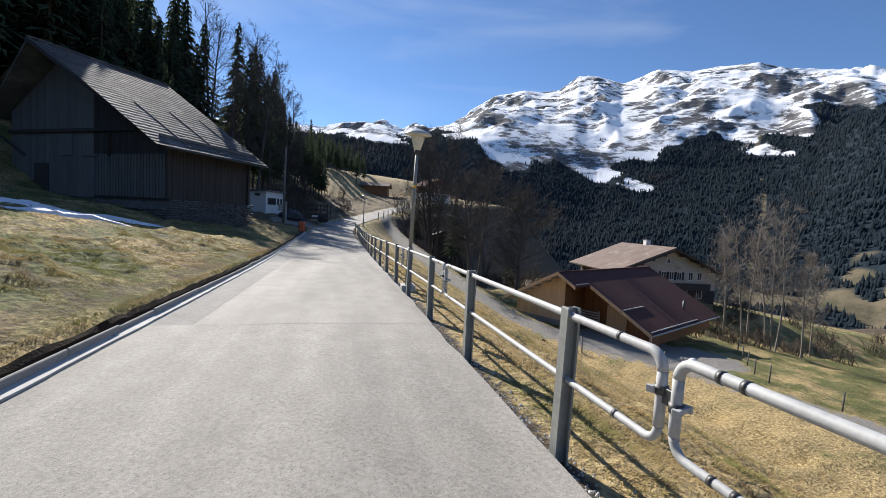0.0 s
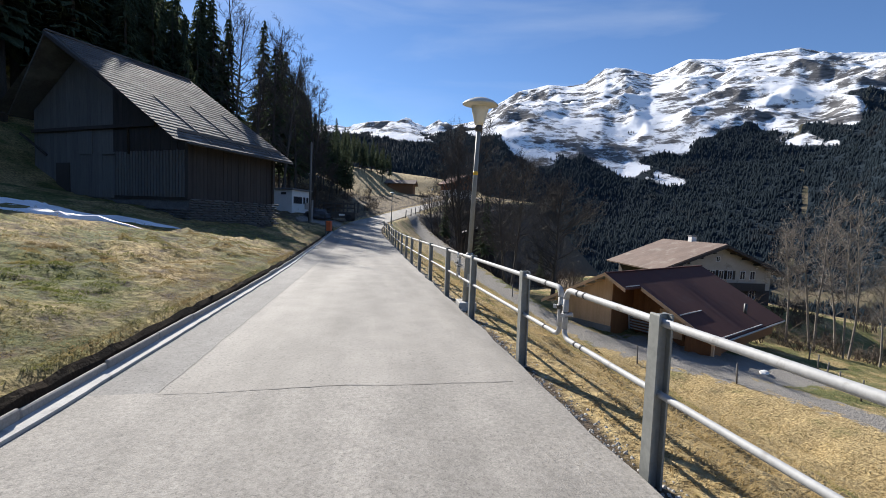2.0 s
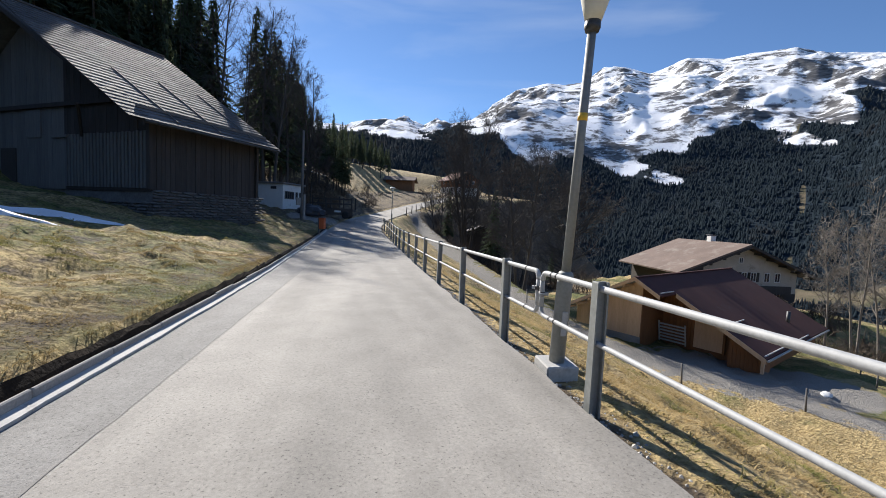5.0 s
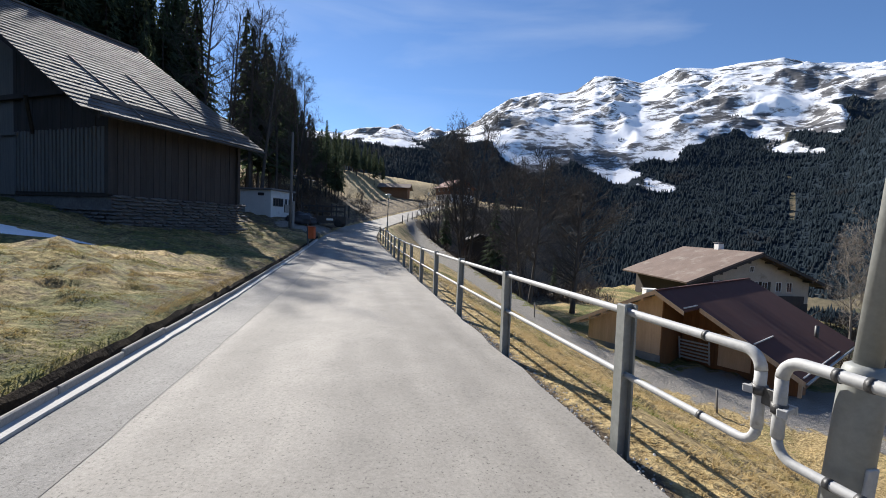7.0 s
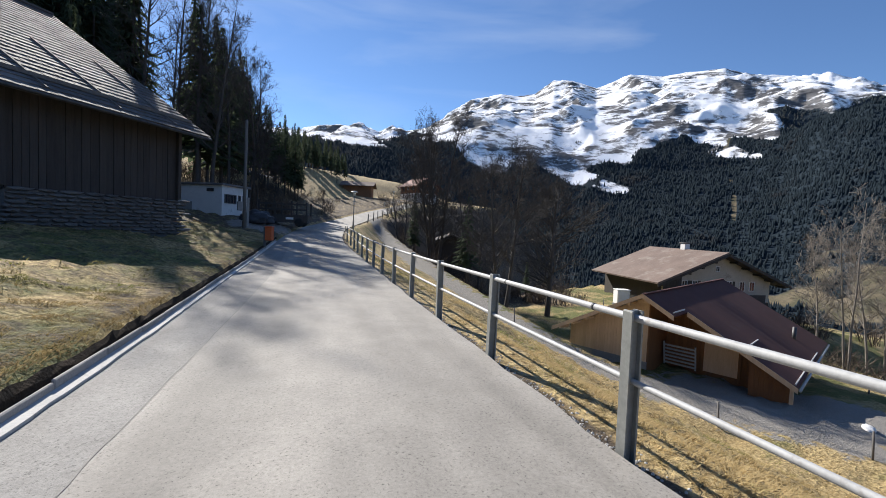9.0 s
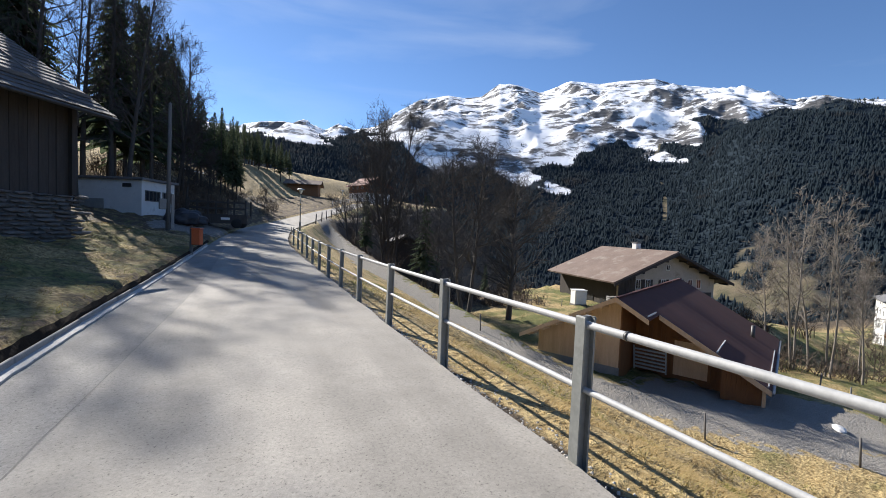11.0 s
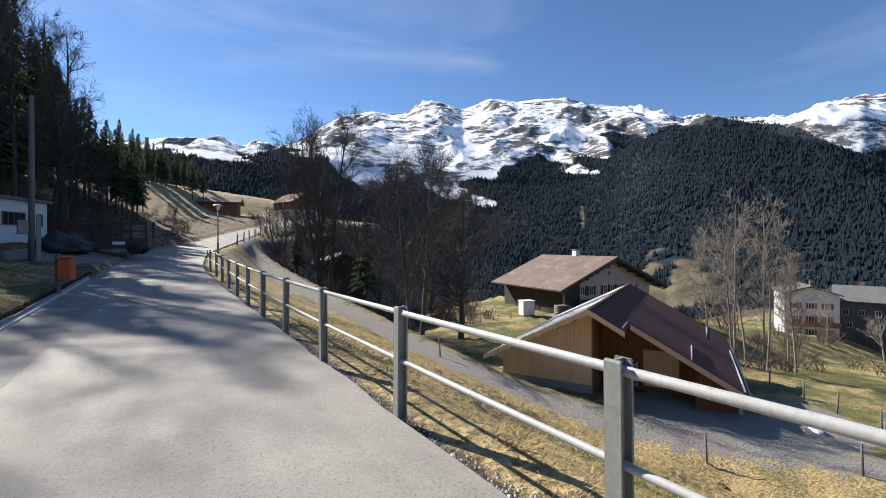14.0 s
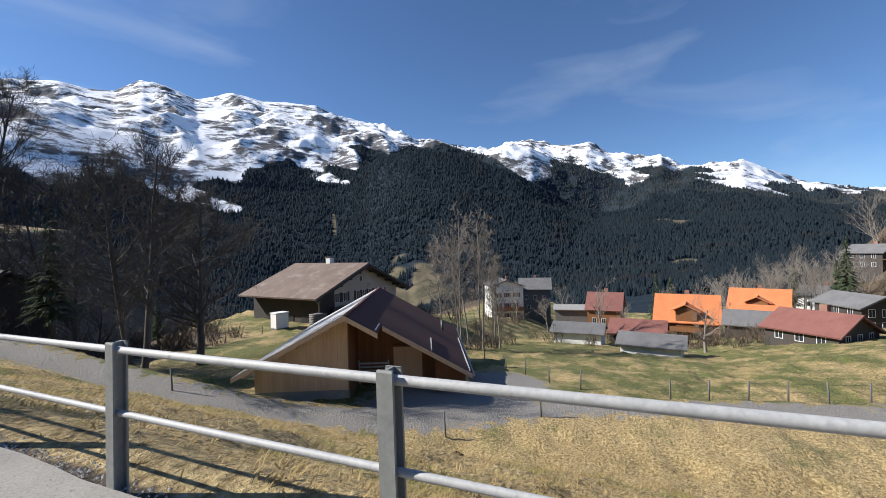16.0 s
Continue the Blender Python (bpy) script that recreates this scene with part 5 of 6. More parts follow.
# ---- simple houses: hut, far houses, village ----
def house(name, x, y, turn, w, d, eave, rise, wall, roof, label, category="house", base=None, rows=(), over=0.8, low=None, balcony=False, z=None, chimney=True, dark_top=None):
    """A gabled house; its gable faces -y before it is turned; rows: (height, count) of windows on the gable and side."""
    zb = gz(x, y) if z is None else z
    h = thing(name, pose(x, y, zb, 0, 0, turn), label, category)
    ridge = eave + rise
    k = rise / (w / 2 + over)
    bm = bmesh.new()
    prism(bm, [(-w / 2, -3.0), (w / 2, -3.0), (w / 2, ridge - k * w / 2 - 0.2), (0, ridge - 0.2), (-w / 2, ridge - k * w / 2 - 0.2)], -d / 2, d / 2)
    part("wall", bm, wall, h)
    if low is not None:
        part("ground_floor", boxes((-w / 2 - 0.05, w / 2 + 0.05, -d / 2 - 0.05, d / 2 + 0.05, -3.0, 2.4)), low, h, "pale rendered ground floor")
    for sx in (-1, 1):
        bm = slab(bmesh.new(), [(0, -d / 2 - over, ridge), (sx * (w / 2 + over), -d / 2 - over, eave), (sx * (w / 2 + over), d / 2 + over, eave), (0, d / 2 + over, ridge)], 0.2)
        bmesh.ops.recalc_face_normals(bm, faces=bm.faces)
        slope = part("roof", bm, roof, h)
        roof_courses(slope, "tile", (0, -d / 2 - over + 0.02, ridge + 0.02), (0, d + 2 * over - 0.04, 0), (sx * (w / 2 + over), 0, -rise), 14, 18, roof, 0.03, 0.04)
    for height, count in rows:
        for i in range(count):
            px = (i + 0.5) / count * w * 0.86 - w * 0.43
            window(h, px, -d / 2 - (0.05 if low is not None and height < 2.4 else 0), height, 0.9, 1.15, 0, WHITE, 1, ROOF_PINK if wall is WHITE else None)
            py = (i + 0.5) / count * d * 0.86 - d * 0.43
            window(h, -w / 2 - (0.05 if low is not None and height < 2.4 else 0), py, height, 0.9, 1.15, -90, WHITE, 1)
    if balcony:
        part("balcony", boxes((-w / 2, w / 2, -d / 2 - 1.1, -d / 2 - 1.0, 2.7, 3.6), (-w / 2, w / 2, -d / 2 - 1.1, -d / 2, 2.6, 2.7)), WOOD_WARM, h, "timber balcony rail")
    if chimney:
        part("chimney", boxes((0.8, 1.5, -0.4, 0.4, ridge - 1.2, ridge + 0.8)), BRICK, h)
    return h


house("hut", 7.6, 119, 75, 4.2, 7.2, 2.2, 1.2, WOOD_WARM, ROOF_BROWN, "small brown timber hut with a weathered brown roof on the slope", "hut", chimney=False)
house("far_house", 27, 132, 20, 8, 9, 4.2, 2.8, WOOD_WARM, ROOF_PINK, "timber house with a faded red roof beyond the bend", rows=((1.0, 3), (3.4, 3)), low=WHITE)
house("woodshed", 15.5, 62, -12, 5, 6, 2.3, 1.2, WOOD_DARK, WOOD_DARK, "low dark shed among the trees", "shed", chimney=False, z=-3.2)


def on_bearing(az, dist):
    a = radians(az)
    return -1.84 + dist * math.sin(a), 12.8 + dist * math.cos(a)


def village_house(az, dist, face, w, d, eave, rise, wall, roof, label, dormer=False, **more):
    """Stands at a bearing and distance from the lane; face turns its gable from the lane (90: its long side looks there)."""
    x, y = on_bearing(az, dist)
    h = house("village_house", x, y, face - az, w, d, eave, rise, wall, roof, label, over=0.5, **more)
    if dormer:
        k, ridge = rise / (w / 2 + 0.5), eave + rise
        top, reach = ridge - 1.0, w / 2 + 0.3
        bm = bmesh.new()
        prism(bm, [(-1.7, eave - 0.6), (1.7, eave - 0.6), (1.7, top - 1.35), (0, top - 0.5), (-1.7, top - 1.35)], -reach, -1.0)
        gable = part("gable", bm, WOOD_WARM, h, "timber cross gable")
        gable.matrix_basis = pose(0, 0, 0, 0, 0, -90)
        for sx in (-1, 1):
            bm = slab(bmesh.new(), [(0, -reach - 0.6, top - 0.2), (sx * 2.4, -reach - 0.6, top - 1.4), (sx * 2.4, -0.8, top - 1.4), (0, -0.8, top - 0.2)], 0.15)
            bmesh.ops.recalc_face_normals(bm, faces=bm.faces)
            part("gable_roof", bm, roof, h).matrix_basis = pose(0, 0, 0, 0, 0, -90)
        rail = part("balcony", boxes((-2.6, 2.6, -reach - 0.9, -reach - 0.8, eave - 1.3, eave - 0.5), (-2.6, 2.6, -reach - 0.9, -reach + 0.3, eave - 1.4, eave - 1.3)), WOOD_WARM, h, "timber balcony")
        rail.matrix_basis = pose(0, 0, 0, 0, 0, -90)
    return h


village_house(73.7, 115, 12, 8.4, 10, 8.8, 1.6, WHITE, ROOF_SLATE, "tall pale house with brown shutters and balconies", rows=((0.8, 3), (3.4, 3), (6.0, 3)), balcony=True)
village_house(77.9, 125, 90, 8, 8.3, 8.6, 3.0, WOOD_GREY, ROOF_SLATE, "grey house with a pale grey roof among trees", rows=((3.2, 2), (5.9, 3)))
village_house(82.8, 108, 90, 6, 8.6, 5.8, 0.9, WOOD_GREY, KERB, "long open shelter with a pale flat-pitched roof", chimney=False)
village_house(86.7, 100, 82, 7, 6.7, 5.9, 3.6, WOOD_WARM, ROOF_PINK, "house with a steep faded red roof", rows=((3.2, 3),))
village_house(83.4, 66, 82, 5.6, 6.6, 2.0, 1.1, WHITE, ROOF_SLATE, "low white building with a dark grey roof", chimney=False)
village_house(91.9, 54, 84, 4.2, 6.2, 1.15, 1.1, WHITE, ROOF_SLATE, "small white outbuilding with a grey tiled roof", category="shed", chimney=False)
village_house(90.4, 75, 84, 6.5, 7.6, 2.0, 1.9, WOOD_DARK, ROOF_PINK, "low timber barn with a dark red roof", chimney=False)
village_house(95.7, 95, 88, 11, 10.2, 4.0, 4.7, WOOD_WARM, ROOF_ORANGE, "timber chalet with a bright orange tile roof", rows=((1.2, 4),), dormer=True)
village_house(102.6, 112, 86, 9, 9.8, 5.0, 3.4, WOOD_WARM, ROOF_ORANGE, "second timber chalet with an orange tile roof", rows=((0.8, 3), (3.2, 3)), dormer=True)
village_house(102.2, 103, 86, 6, 8.4, 2.7, 2.3, WOOD_WARM, ROOF_ORANGE, "orange-roofed chalet annexe with timber walls", rows=((0.8, 3),), chimney=False)
village_house(102.2, 90, 88, 6.5, 8.4, 1.9, 2.3, WOOD_DARK, ROOF_SLATE, "long dark barn with a grey roof", chimney=False)
village_house(107.4, 66, 62, 7.4, 7.4, 1.3, 2.1, WOOD_DARK, ROOF_PINK, "broad dark timber house with a red-brown roof", rows=((0.3, 3),))
village_house(110.3, 87, 38, 6, 8.5, 3.4, 1.7, WOOD_DARK, ROOF_SLATE, "dark chalet with white-framed windows", rows=((0.5, 3), (2.3, 3)), chimney=False)
village_house(108.0, 140, 84, 8, 10.5, 3.4, 2.3, WHITE, ROOF_SLATE, "white house with a long grey roof", rows=((1, 3),))
village_house(111.4, 150, 60, 8, 8, 4.0, 2.2, WOOD_DARK, ROOF_SLATE, "dark chalet high on the slope", rows=((0.8, 3), (2.9, 3)), balcony=True)


# ---- trees ----
def grow(verts, faces, base, way, length, radius, level, rng, spread_by=0.6, twist=0.25, up=0.12, sides=(7, 5, 4, 3, 3, 3), forks=(0, 7, 6, 5, 4, 0), depth=4, thin=0.013):
    """A branch that bends as it goes and sends out smaller ones."""
    steps = 6 if level == 0 else 4 if level < 3 else 2
    line, radii, p, w = [Vector(base)], [radius], Vector(base), Vector(way).normalized()
    for i in range(steps):
        w = (w + Vector((rng.uniform(-1, 1), rng.uniform(-1, 1), rng.uniform(-1, 1))) * twist + Vector((0, 0, up))).normalized()
        p = p + w * (length / steps)
        line.append(p.copy())
        radii.append(max(thin * 0.7, radius * (1 - 0.72 * (i + 1) / steps)))
    tube(verts, faces, line, radii, sides[min(level, 5)], cap=False)
    if level >= depth:
        return
    for _ in range(forks[level + 1] + (2 if level == 0 else 0)):
        f = rng.uniform(0.28 if level == 0 else 0.15, 1.0)
        i = min(int(f * steps), steps - 1)
        t = f * steps - i
        start = line[i].lerp(line[i + 1], t)
        along = (line[i + 1] - line[i]).normalized()
        side = along.cross(Vector((rng.uniform(-1, 1), rng.uniform(-1, 1), rng.uniform(-1, 1)))).normalized()
        out = (along * (1 - spread_by) + side * spread_by + Vector((0, 0, 0.1))).normalized()
        grow(verts, faces, start, out, length * rng.uniform(0.36, 0.62) * (1.1 - 0.4 * f), max(thin, radii[i] * rng.uniform(0.4, 0.62)), level + 1, rng, spread_by, twist, up, sides, forks, depth)


def bare_tree(x, y, height, seed, material, label, stems=1, lean=0.06, spread_by=0.55, forks=(0, 9, 7, 5, 4, 0), z=None, radius=None, depth=4, group="bare trees", thin=0.013, up=0.1):
    rng = random.Random(seed)
    t = thing("bare_tree", pose(x, y, (gz(x, y) if z is None else z) - 0.15), label, "tree", group)
    for s in range(stems):
        a = 6.28 * s / stems + rng.uniform(-0.4, 0.4)
        off = 0.0 if stems == 1 else 0.35
        tilt = lean if stems == 1 else 0.16
        verts, faces = [], []
        grow(verts, faces, (off * math.cos(a), off * math.sin(a), 0), (tilt * math.cos(a), tilt * math.sin(a), 1), height * rng.uniform(0.8, 1.0) * 0.92, radius or height * (0.021 if stems == 1 else 0.014), 0, rng, spread_by, 0.13, up, (8, 5, 4, 3, 3, 3), forks, depth, thin)
        cut = int(8 * 7)
        body = [f for f in faces if max(f) < cut]
        trunk = raw("trunk", verts[:cut], body, material, t, smooth=True)
        crown_faces = [tuple(i - cut for i in f) for f in faces if min(f) >= cut]
        raw("crown", verts[cut:], crown_faces, material, t, "leafless crown of fine twigs")
    return t


def crown_tree(x, y, height, reach, seed, material, label, stems=1, lean=(0.0, 0.0), bare=0.25, rise=0.6, limbs=34, branches=9, twigs=6, fine=0, radius=None, thin=0.012, group="bare trees", z=None):
    """A leafless broad-leaved tree whose limbs fill an egg-shaped crown: reach is its half width, bare the clear share of the trunk, rise how steeply limbs climb."""
    rng = random.Random(seed)
    t = thing("bare_tree", pose(x, y, (gz(x, y) if z is None else z) - 0.15), label, "tree", group)
    base_r = radius or height * 0.016

    def shaky(k):
        return Vector((rng.uniform(-k, k), rng.uniform(-k, k), rng.uniform(-k, k)))

    def bough(verts, faces, start, way, length, r0, sides, steps, climb, wobble):
        line, radii, p, w = [start], [r0], start.copy(), way.normalized()
        for n in range(steps):
            w = (w + shaky(wobble) + Vector((0, 0, climb))).normalized()
            p = p + w * (length / steps)
            line.append(p.copy())
            radii.append(max(thin * 0.6, r0 * (1 - 0.8 * (n + 1) / steps)))
        tube(verts, faces, line, radii, sides, cap=False)
        return line, radii

    def point(line, f):
        n = min(int(f * (len(line) - 1)), len(line) - 2)
        return line[n].lerp(line[n + 1], f * (len(line) - 1) - n), (line[n + 1] - line[n]).normalized(), n

    def offshoot(along, open_by):
        side = along.cross(Vector((rng.uniform(-1, 1), rng.uniform(-1, 1), rng.uniform(-0.4, 1)))).normalized()
        return (along * (1 - open_by) + side * open_by).normalized()

    for s in range(stems):
        a = 6.28 * s / stems + rng.uniform(-0.5, 0.5)
        out = Vector((math.cos(a), math.sin(a), 0))
        tall = height * (1.0 if s == 0 else rng.uniform(0.82, 0.98))
        foot = out * (0.0 if stems == 1 else 0.3)
        way = Vector((lean[0], lean[1], 1)) + (out * rng.uniform(0.1, 0.22) if stems > 1 else Vector())
        verts, faces = [], []
        stem, stem_r = bough(verts, faces, foot, way, tall, base_r * (1 if stems == 1 else 0.75), 8, 9, 0.03, 0.05)
        raw("trunk", verts, faces, material, t, smooth=True)
        verts, faces = [], []
        for k in range(limbs // stems):
            f = bare + (0.97 - bare) * ((k + rng.random()) / (limbs // stems))
            p, along, n = point(stem, f)
            g = (f - bare) / (1 - bare)
            span = reach * (0.35 + 0.65 * math.sin(math.pi * min(1, 0.28 + 0.72 * g))) * rng.uniform(0.7, 1.12)
            b = rng.uniform(0, 6.28)
            steep = rise * (0.7 + 0.8 * g) * rng.uniform(0.7, 1.3)
            limb, limb_r = bough(verts, faces, p, Vector((math.cos(b), math.sin(b), steep)) + (out * 0.35 if stems > 1 else Vector()), span * math.sqrt(1 + steep * steep) * 0.85, max(thin * 1.8, stem_r[n] * rng.uniform(0.32, 0.5)), 4, 5, 0.1, 0.2)
            for _ in range(branches):
                p2, along2, n2 = point(limb, rng.uniform(0.18, 1.0))
                branch, branch_r = bough(verts, faces, p2, offshoot(along2, rng.uniform(0.35, 0.6)), span * rng.uniform(0.22, 0.5), max(thin * 1.3, limb_r[n2] * 0.5), 3, 3, 0.08, 0.25)
                for _ in range(twigs):
                    p3, along3, n3 = point(branch, rng.uniform(0.15, 1.0))
                    twig, _r = bough(verts, faces, p3, offshoot(along3, rng.uniform(0.35, 0.6)), rng.uniform(0.5, 1.1) * (0.4 + 0.06 * reach), thin, 3, 1 if fine == 0 else 2, 0.05, 0.25)
                    for _ in range(fine):
                        p4, along4, n4 = point(twig, rng.uniform(0.2, 1.0))
                        bough(verts, faces, p4, offshoot(along4, 0.5), rng.uniform(0.25, 0.55), thin * 0.7, 3, 1, 0.0, 0.2)
        raw("crown", verts, faces, material, t, "leafless crown of fine twigs")
    return t


crown_tree(11.8, 57.2, 18.6, 4.2, 3, BARK, "tall multi-stemmed leafless tree above the track", 4, bare=0.18, rise=1.25, limbs=128, branches=8, twigs=6, fine=1, thin=0.014)
crown_tree(12.7, 38.5, 12.4, 3.6, 8, BARK, "leafless tree with a leaning trunk on the grass below the track", 2, (-0.06, 0.03), 0.22, 0.75, 60, 9, 7, 1, 0.26, 0.012)
crown_tree(19.8, 43.3, 12.2, 5.0, 12, BARK, "dark round-crowned leafless tree beside the farmyard", 1, (0.05, 0.0), 0.22, 0.6, 52, 10, 8, 1, 0.3, 0.0125)
crown_tree(14.8, 50.5, 14.0, 3.6, 15, BARK, "slender leafless tree behind the track", 2, bare=0.25, rise=1.1, limbs=50, branches=8, twigs=6, thin=0.016)
for i, (x, y, h) in enumerate(((16.5, 66, 10), (9.8, 69, 9), (19.5, 58, 8))):
    bare_tree(x, y, h, 80 + i, BARK, "dark leafless tree in the thicket below the bend", 2, forks=(0, 10, 7, 5, 0, 0), radius=0.14, depth=3, group="thicket trees")
for i, (x, y, h) in enumerate(((40.0, 29.9, 14.5), (41.6, 28.2, 14), (39.0, 31.6, 11.0), (43.2, 30.2, 11.5), (46.5, 28.0, 9.0), (43.0, 26.4, 10.0))):
    crown_tree(x, y, h, h * 0.2, 30 + i, BARK_PALE, "slim pale-barked leafless tree in a clump beyond the barn", 2 if i < 2 else 1, ((i % 3 - 1) * 0.05, 0.02), 0.3, 1.0, 34, 7, 6, 0, h * 0.0095, 0.011, "pale leafless clump")
for i, (x, y, h) in enumerate(((-10.4, 50.5, 16), (-12.4, 48.0, 18), (-9.0, 56, 16), (-8.9, 52, 15), (-8.0, 51.5, 8), (-6.9, 55, 6), (-13.6, 52, 20), (-11.0, 46.5, 17))):
    crown_tree(x, y, h, h * 0.17, 50 + i, BARK, "slender leafless tree on the bank behind the shed", 1, (0.03, 0.0), 0.3, 0.9, 40, 7, 6, 0, h * 0.011, 0.01, "bare trees on the bank")
for i, (x, y, h) in enumerate(((-15.5, 45, 18), (-14.2, 48.5, 18), (-13.2, 44.2, 14), (-17, 49, 20), (-12.4, 51.5, 15))):
    crown_tree(x, y, h, h * 0.2, 250 + i, BARK, "tall leafless tree at the wood's edge above the barn", 1, (0.02, 0.0), 0.3, 0.8, 34, 6, 4, 0, h * 0.011, 0.012, "bare trees on the bank")
bare_tree(*on_bearing(97.5, 60), 6.5, 71, BARK_PALE, "small pollarded fruit tree at the edge of the field", 1, 0.02, 0.6, forks=(0, 8, 6, 4, 0, 0), radius=0.2, depth=3)
bare_tree(*on_bearing(86.0, 70), 8.5, 72, BARK_PALE, "bare tree in front of the white building", 1, 0.02, 0.5, forks=(0, 8, 6, 4, 0, 0), radius=0.2, depth=3)
for i, (x, y, h) in enumerate(((14, 78, 9), (23, 90, 10), (31, 104, 9))):
    bare_tree(x, y, h, 140 + i, BARK, "dark leafless tree on the steep slope below the far bend", 2, forks=(0, 9, 6, 4, 0, 0), radius=0.14, depth=3, group="thicket trees")
bare_tree(28, 125, 14, 73, BARK, "leafless tree by the house beyond the bend", 2, depth=3, radius=0.2)


def conifer(seed, height, width, label):
    """A spruce: a straight trunk and tiers of drooping, ragged boughs."""
    rng = random.Random(seed)
    t = thing("spruce", pose(0, 0, 0), label, "tree", "spruces on the slope")
    lathe("trunk", [(0.24, -0.6), (0.2, height * 0.3), (0.1, height * 0.75), (0.015, height)], BARK, t, 7)
    verts, faces = [], []
    z = height * 0.26
    while z < height * 0.99:
        f = z / height
        reach = width * (1 - f) ** 0.85 + 0.12
        n = max(5, int(13 - 6 * f))
        for k in range(n):
            a = rng.uniform(0, 6.28)
            r = reach * rng.uniform(0.65, 1.12)
            droop = r * rng.uniform(0.2, 0.5)
            side = Vector((-math.sin(a), math.cos(a), 0))
            out = Vector((math.cos(a), math.sin(a), 0))
            w = 0.15 * r + 0.09
            root = Vector((0, 0, z))
            for s0, s1, wa, wb in ((0.05, 0.55, 0.45, 1.0), (0.5, 1.0, 1.0, 0.12)):
                p, q = root + out * (r * s0) + Vector((0, 0, -droop * s0 * s0)), root + out * (r * s1) + Vector((0, 0, -droop * s1 * s1))
                i = len(verts)
                sag = Vector((0, 0, -0.22 * w))
                verts += [p - side * w * wa + sag, p, p + side * w * wa + sag, q - side * w * wb + sag, q, q + side * w * wb + sag]
                faces += [(i, i + 1, i + 4, i + 3), (i + 1, i + 2, i + 5, i + 4)]
            for _ in range(3):
                s = rng.uniform(0.3, 0.95)
                p = root + out * (r * s) + Vector((0, 0, -droop * s * s)) + side * rng.uniform(-w, w) * 0.6
                i = len(verts)
                verts += [p + side * 0.12, p - side * 0.12, p + out * rng.uniform(0.1, 0.4) + Vector((0, 0, -rng.uniform(0.35, 0.8)))]
                faces.append((i, i + 1, i + 2))
        z += height * rng.uniform(0.021, 0.034)
    raw("crown", verts, faces, NEEDLE, t, "dark green drooping boughs")
    return t


for i, (az, d, h) in enumerate(((75.5, 100, 9), (79.5, 96, 8), (81.5, 118, 10), (85.0, 112, 9), (88.8, 92, 7), (93.6, 116, 10), (98.8, 118, 11), (100.0, 92, 7), (105.2, 118, 12), (106.8, 134, 12), (109.4, 136, 13), (104.0, 140, 12))):
    bare_tree(*on_bearing(az, d), h, 160 + i, BARK_PALE, "brown leafless tree among the village houses", 1, 0.04, 0.5, forks=(0, 10, 7, 4, 0, 0), radius=0.16, depth=3, group="village trees")


belt = random.Random(31)
for i in range(18):
    az, d = 97 + 16 * (i + 0.5) / 18 + belt.uniform(-0.4, 0.4), belt.uniform(122, 160)
    bare_tree(*on_bearing(az, d), belt.uniform(10, 15), 180 + i, BARK_PALE, "brown leafless tree in the belt behind the village", 2, 0.04, 0.5, forks=(0, 9, 6, 4, 0, 0), radius=0.16, depth=3, group="village trees", thin=0.03)


def clear_height(x, y, h):
    """Trims a tree on the bank so that its shade ends on the uphill half of the lane, past the sunny bank."""
    across, back, base = math.sin(-SUN_AZ), math.cos(SUN_AZ), gz(x, y)
    while h > 5:
        reach = (h + base) / math.tan(SUN_EL)
        tip_x, tip_y = x + across * reach, y - back * reach
        if tip_x < -11 or tip_y > 20 and tip_x < -1 or tip_y > 15 and -4.6 < tip_x < -1.4 or tip_y > 34:
            return h
        h -= 0.5
    return h


def shades_lane(x, y, h):
    reach = (h + gz(x, y)) / math.tan(SUN_EL)
    return x + math.sin(-SUN_AZ) * reach > -6 and y - math.cos(SUN_AZ) * reach < 34


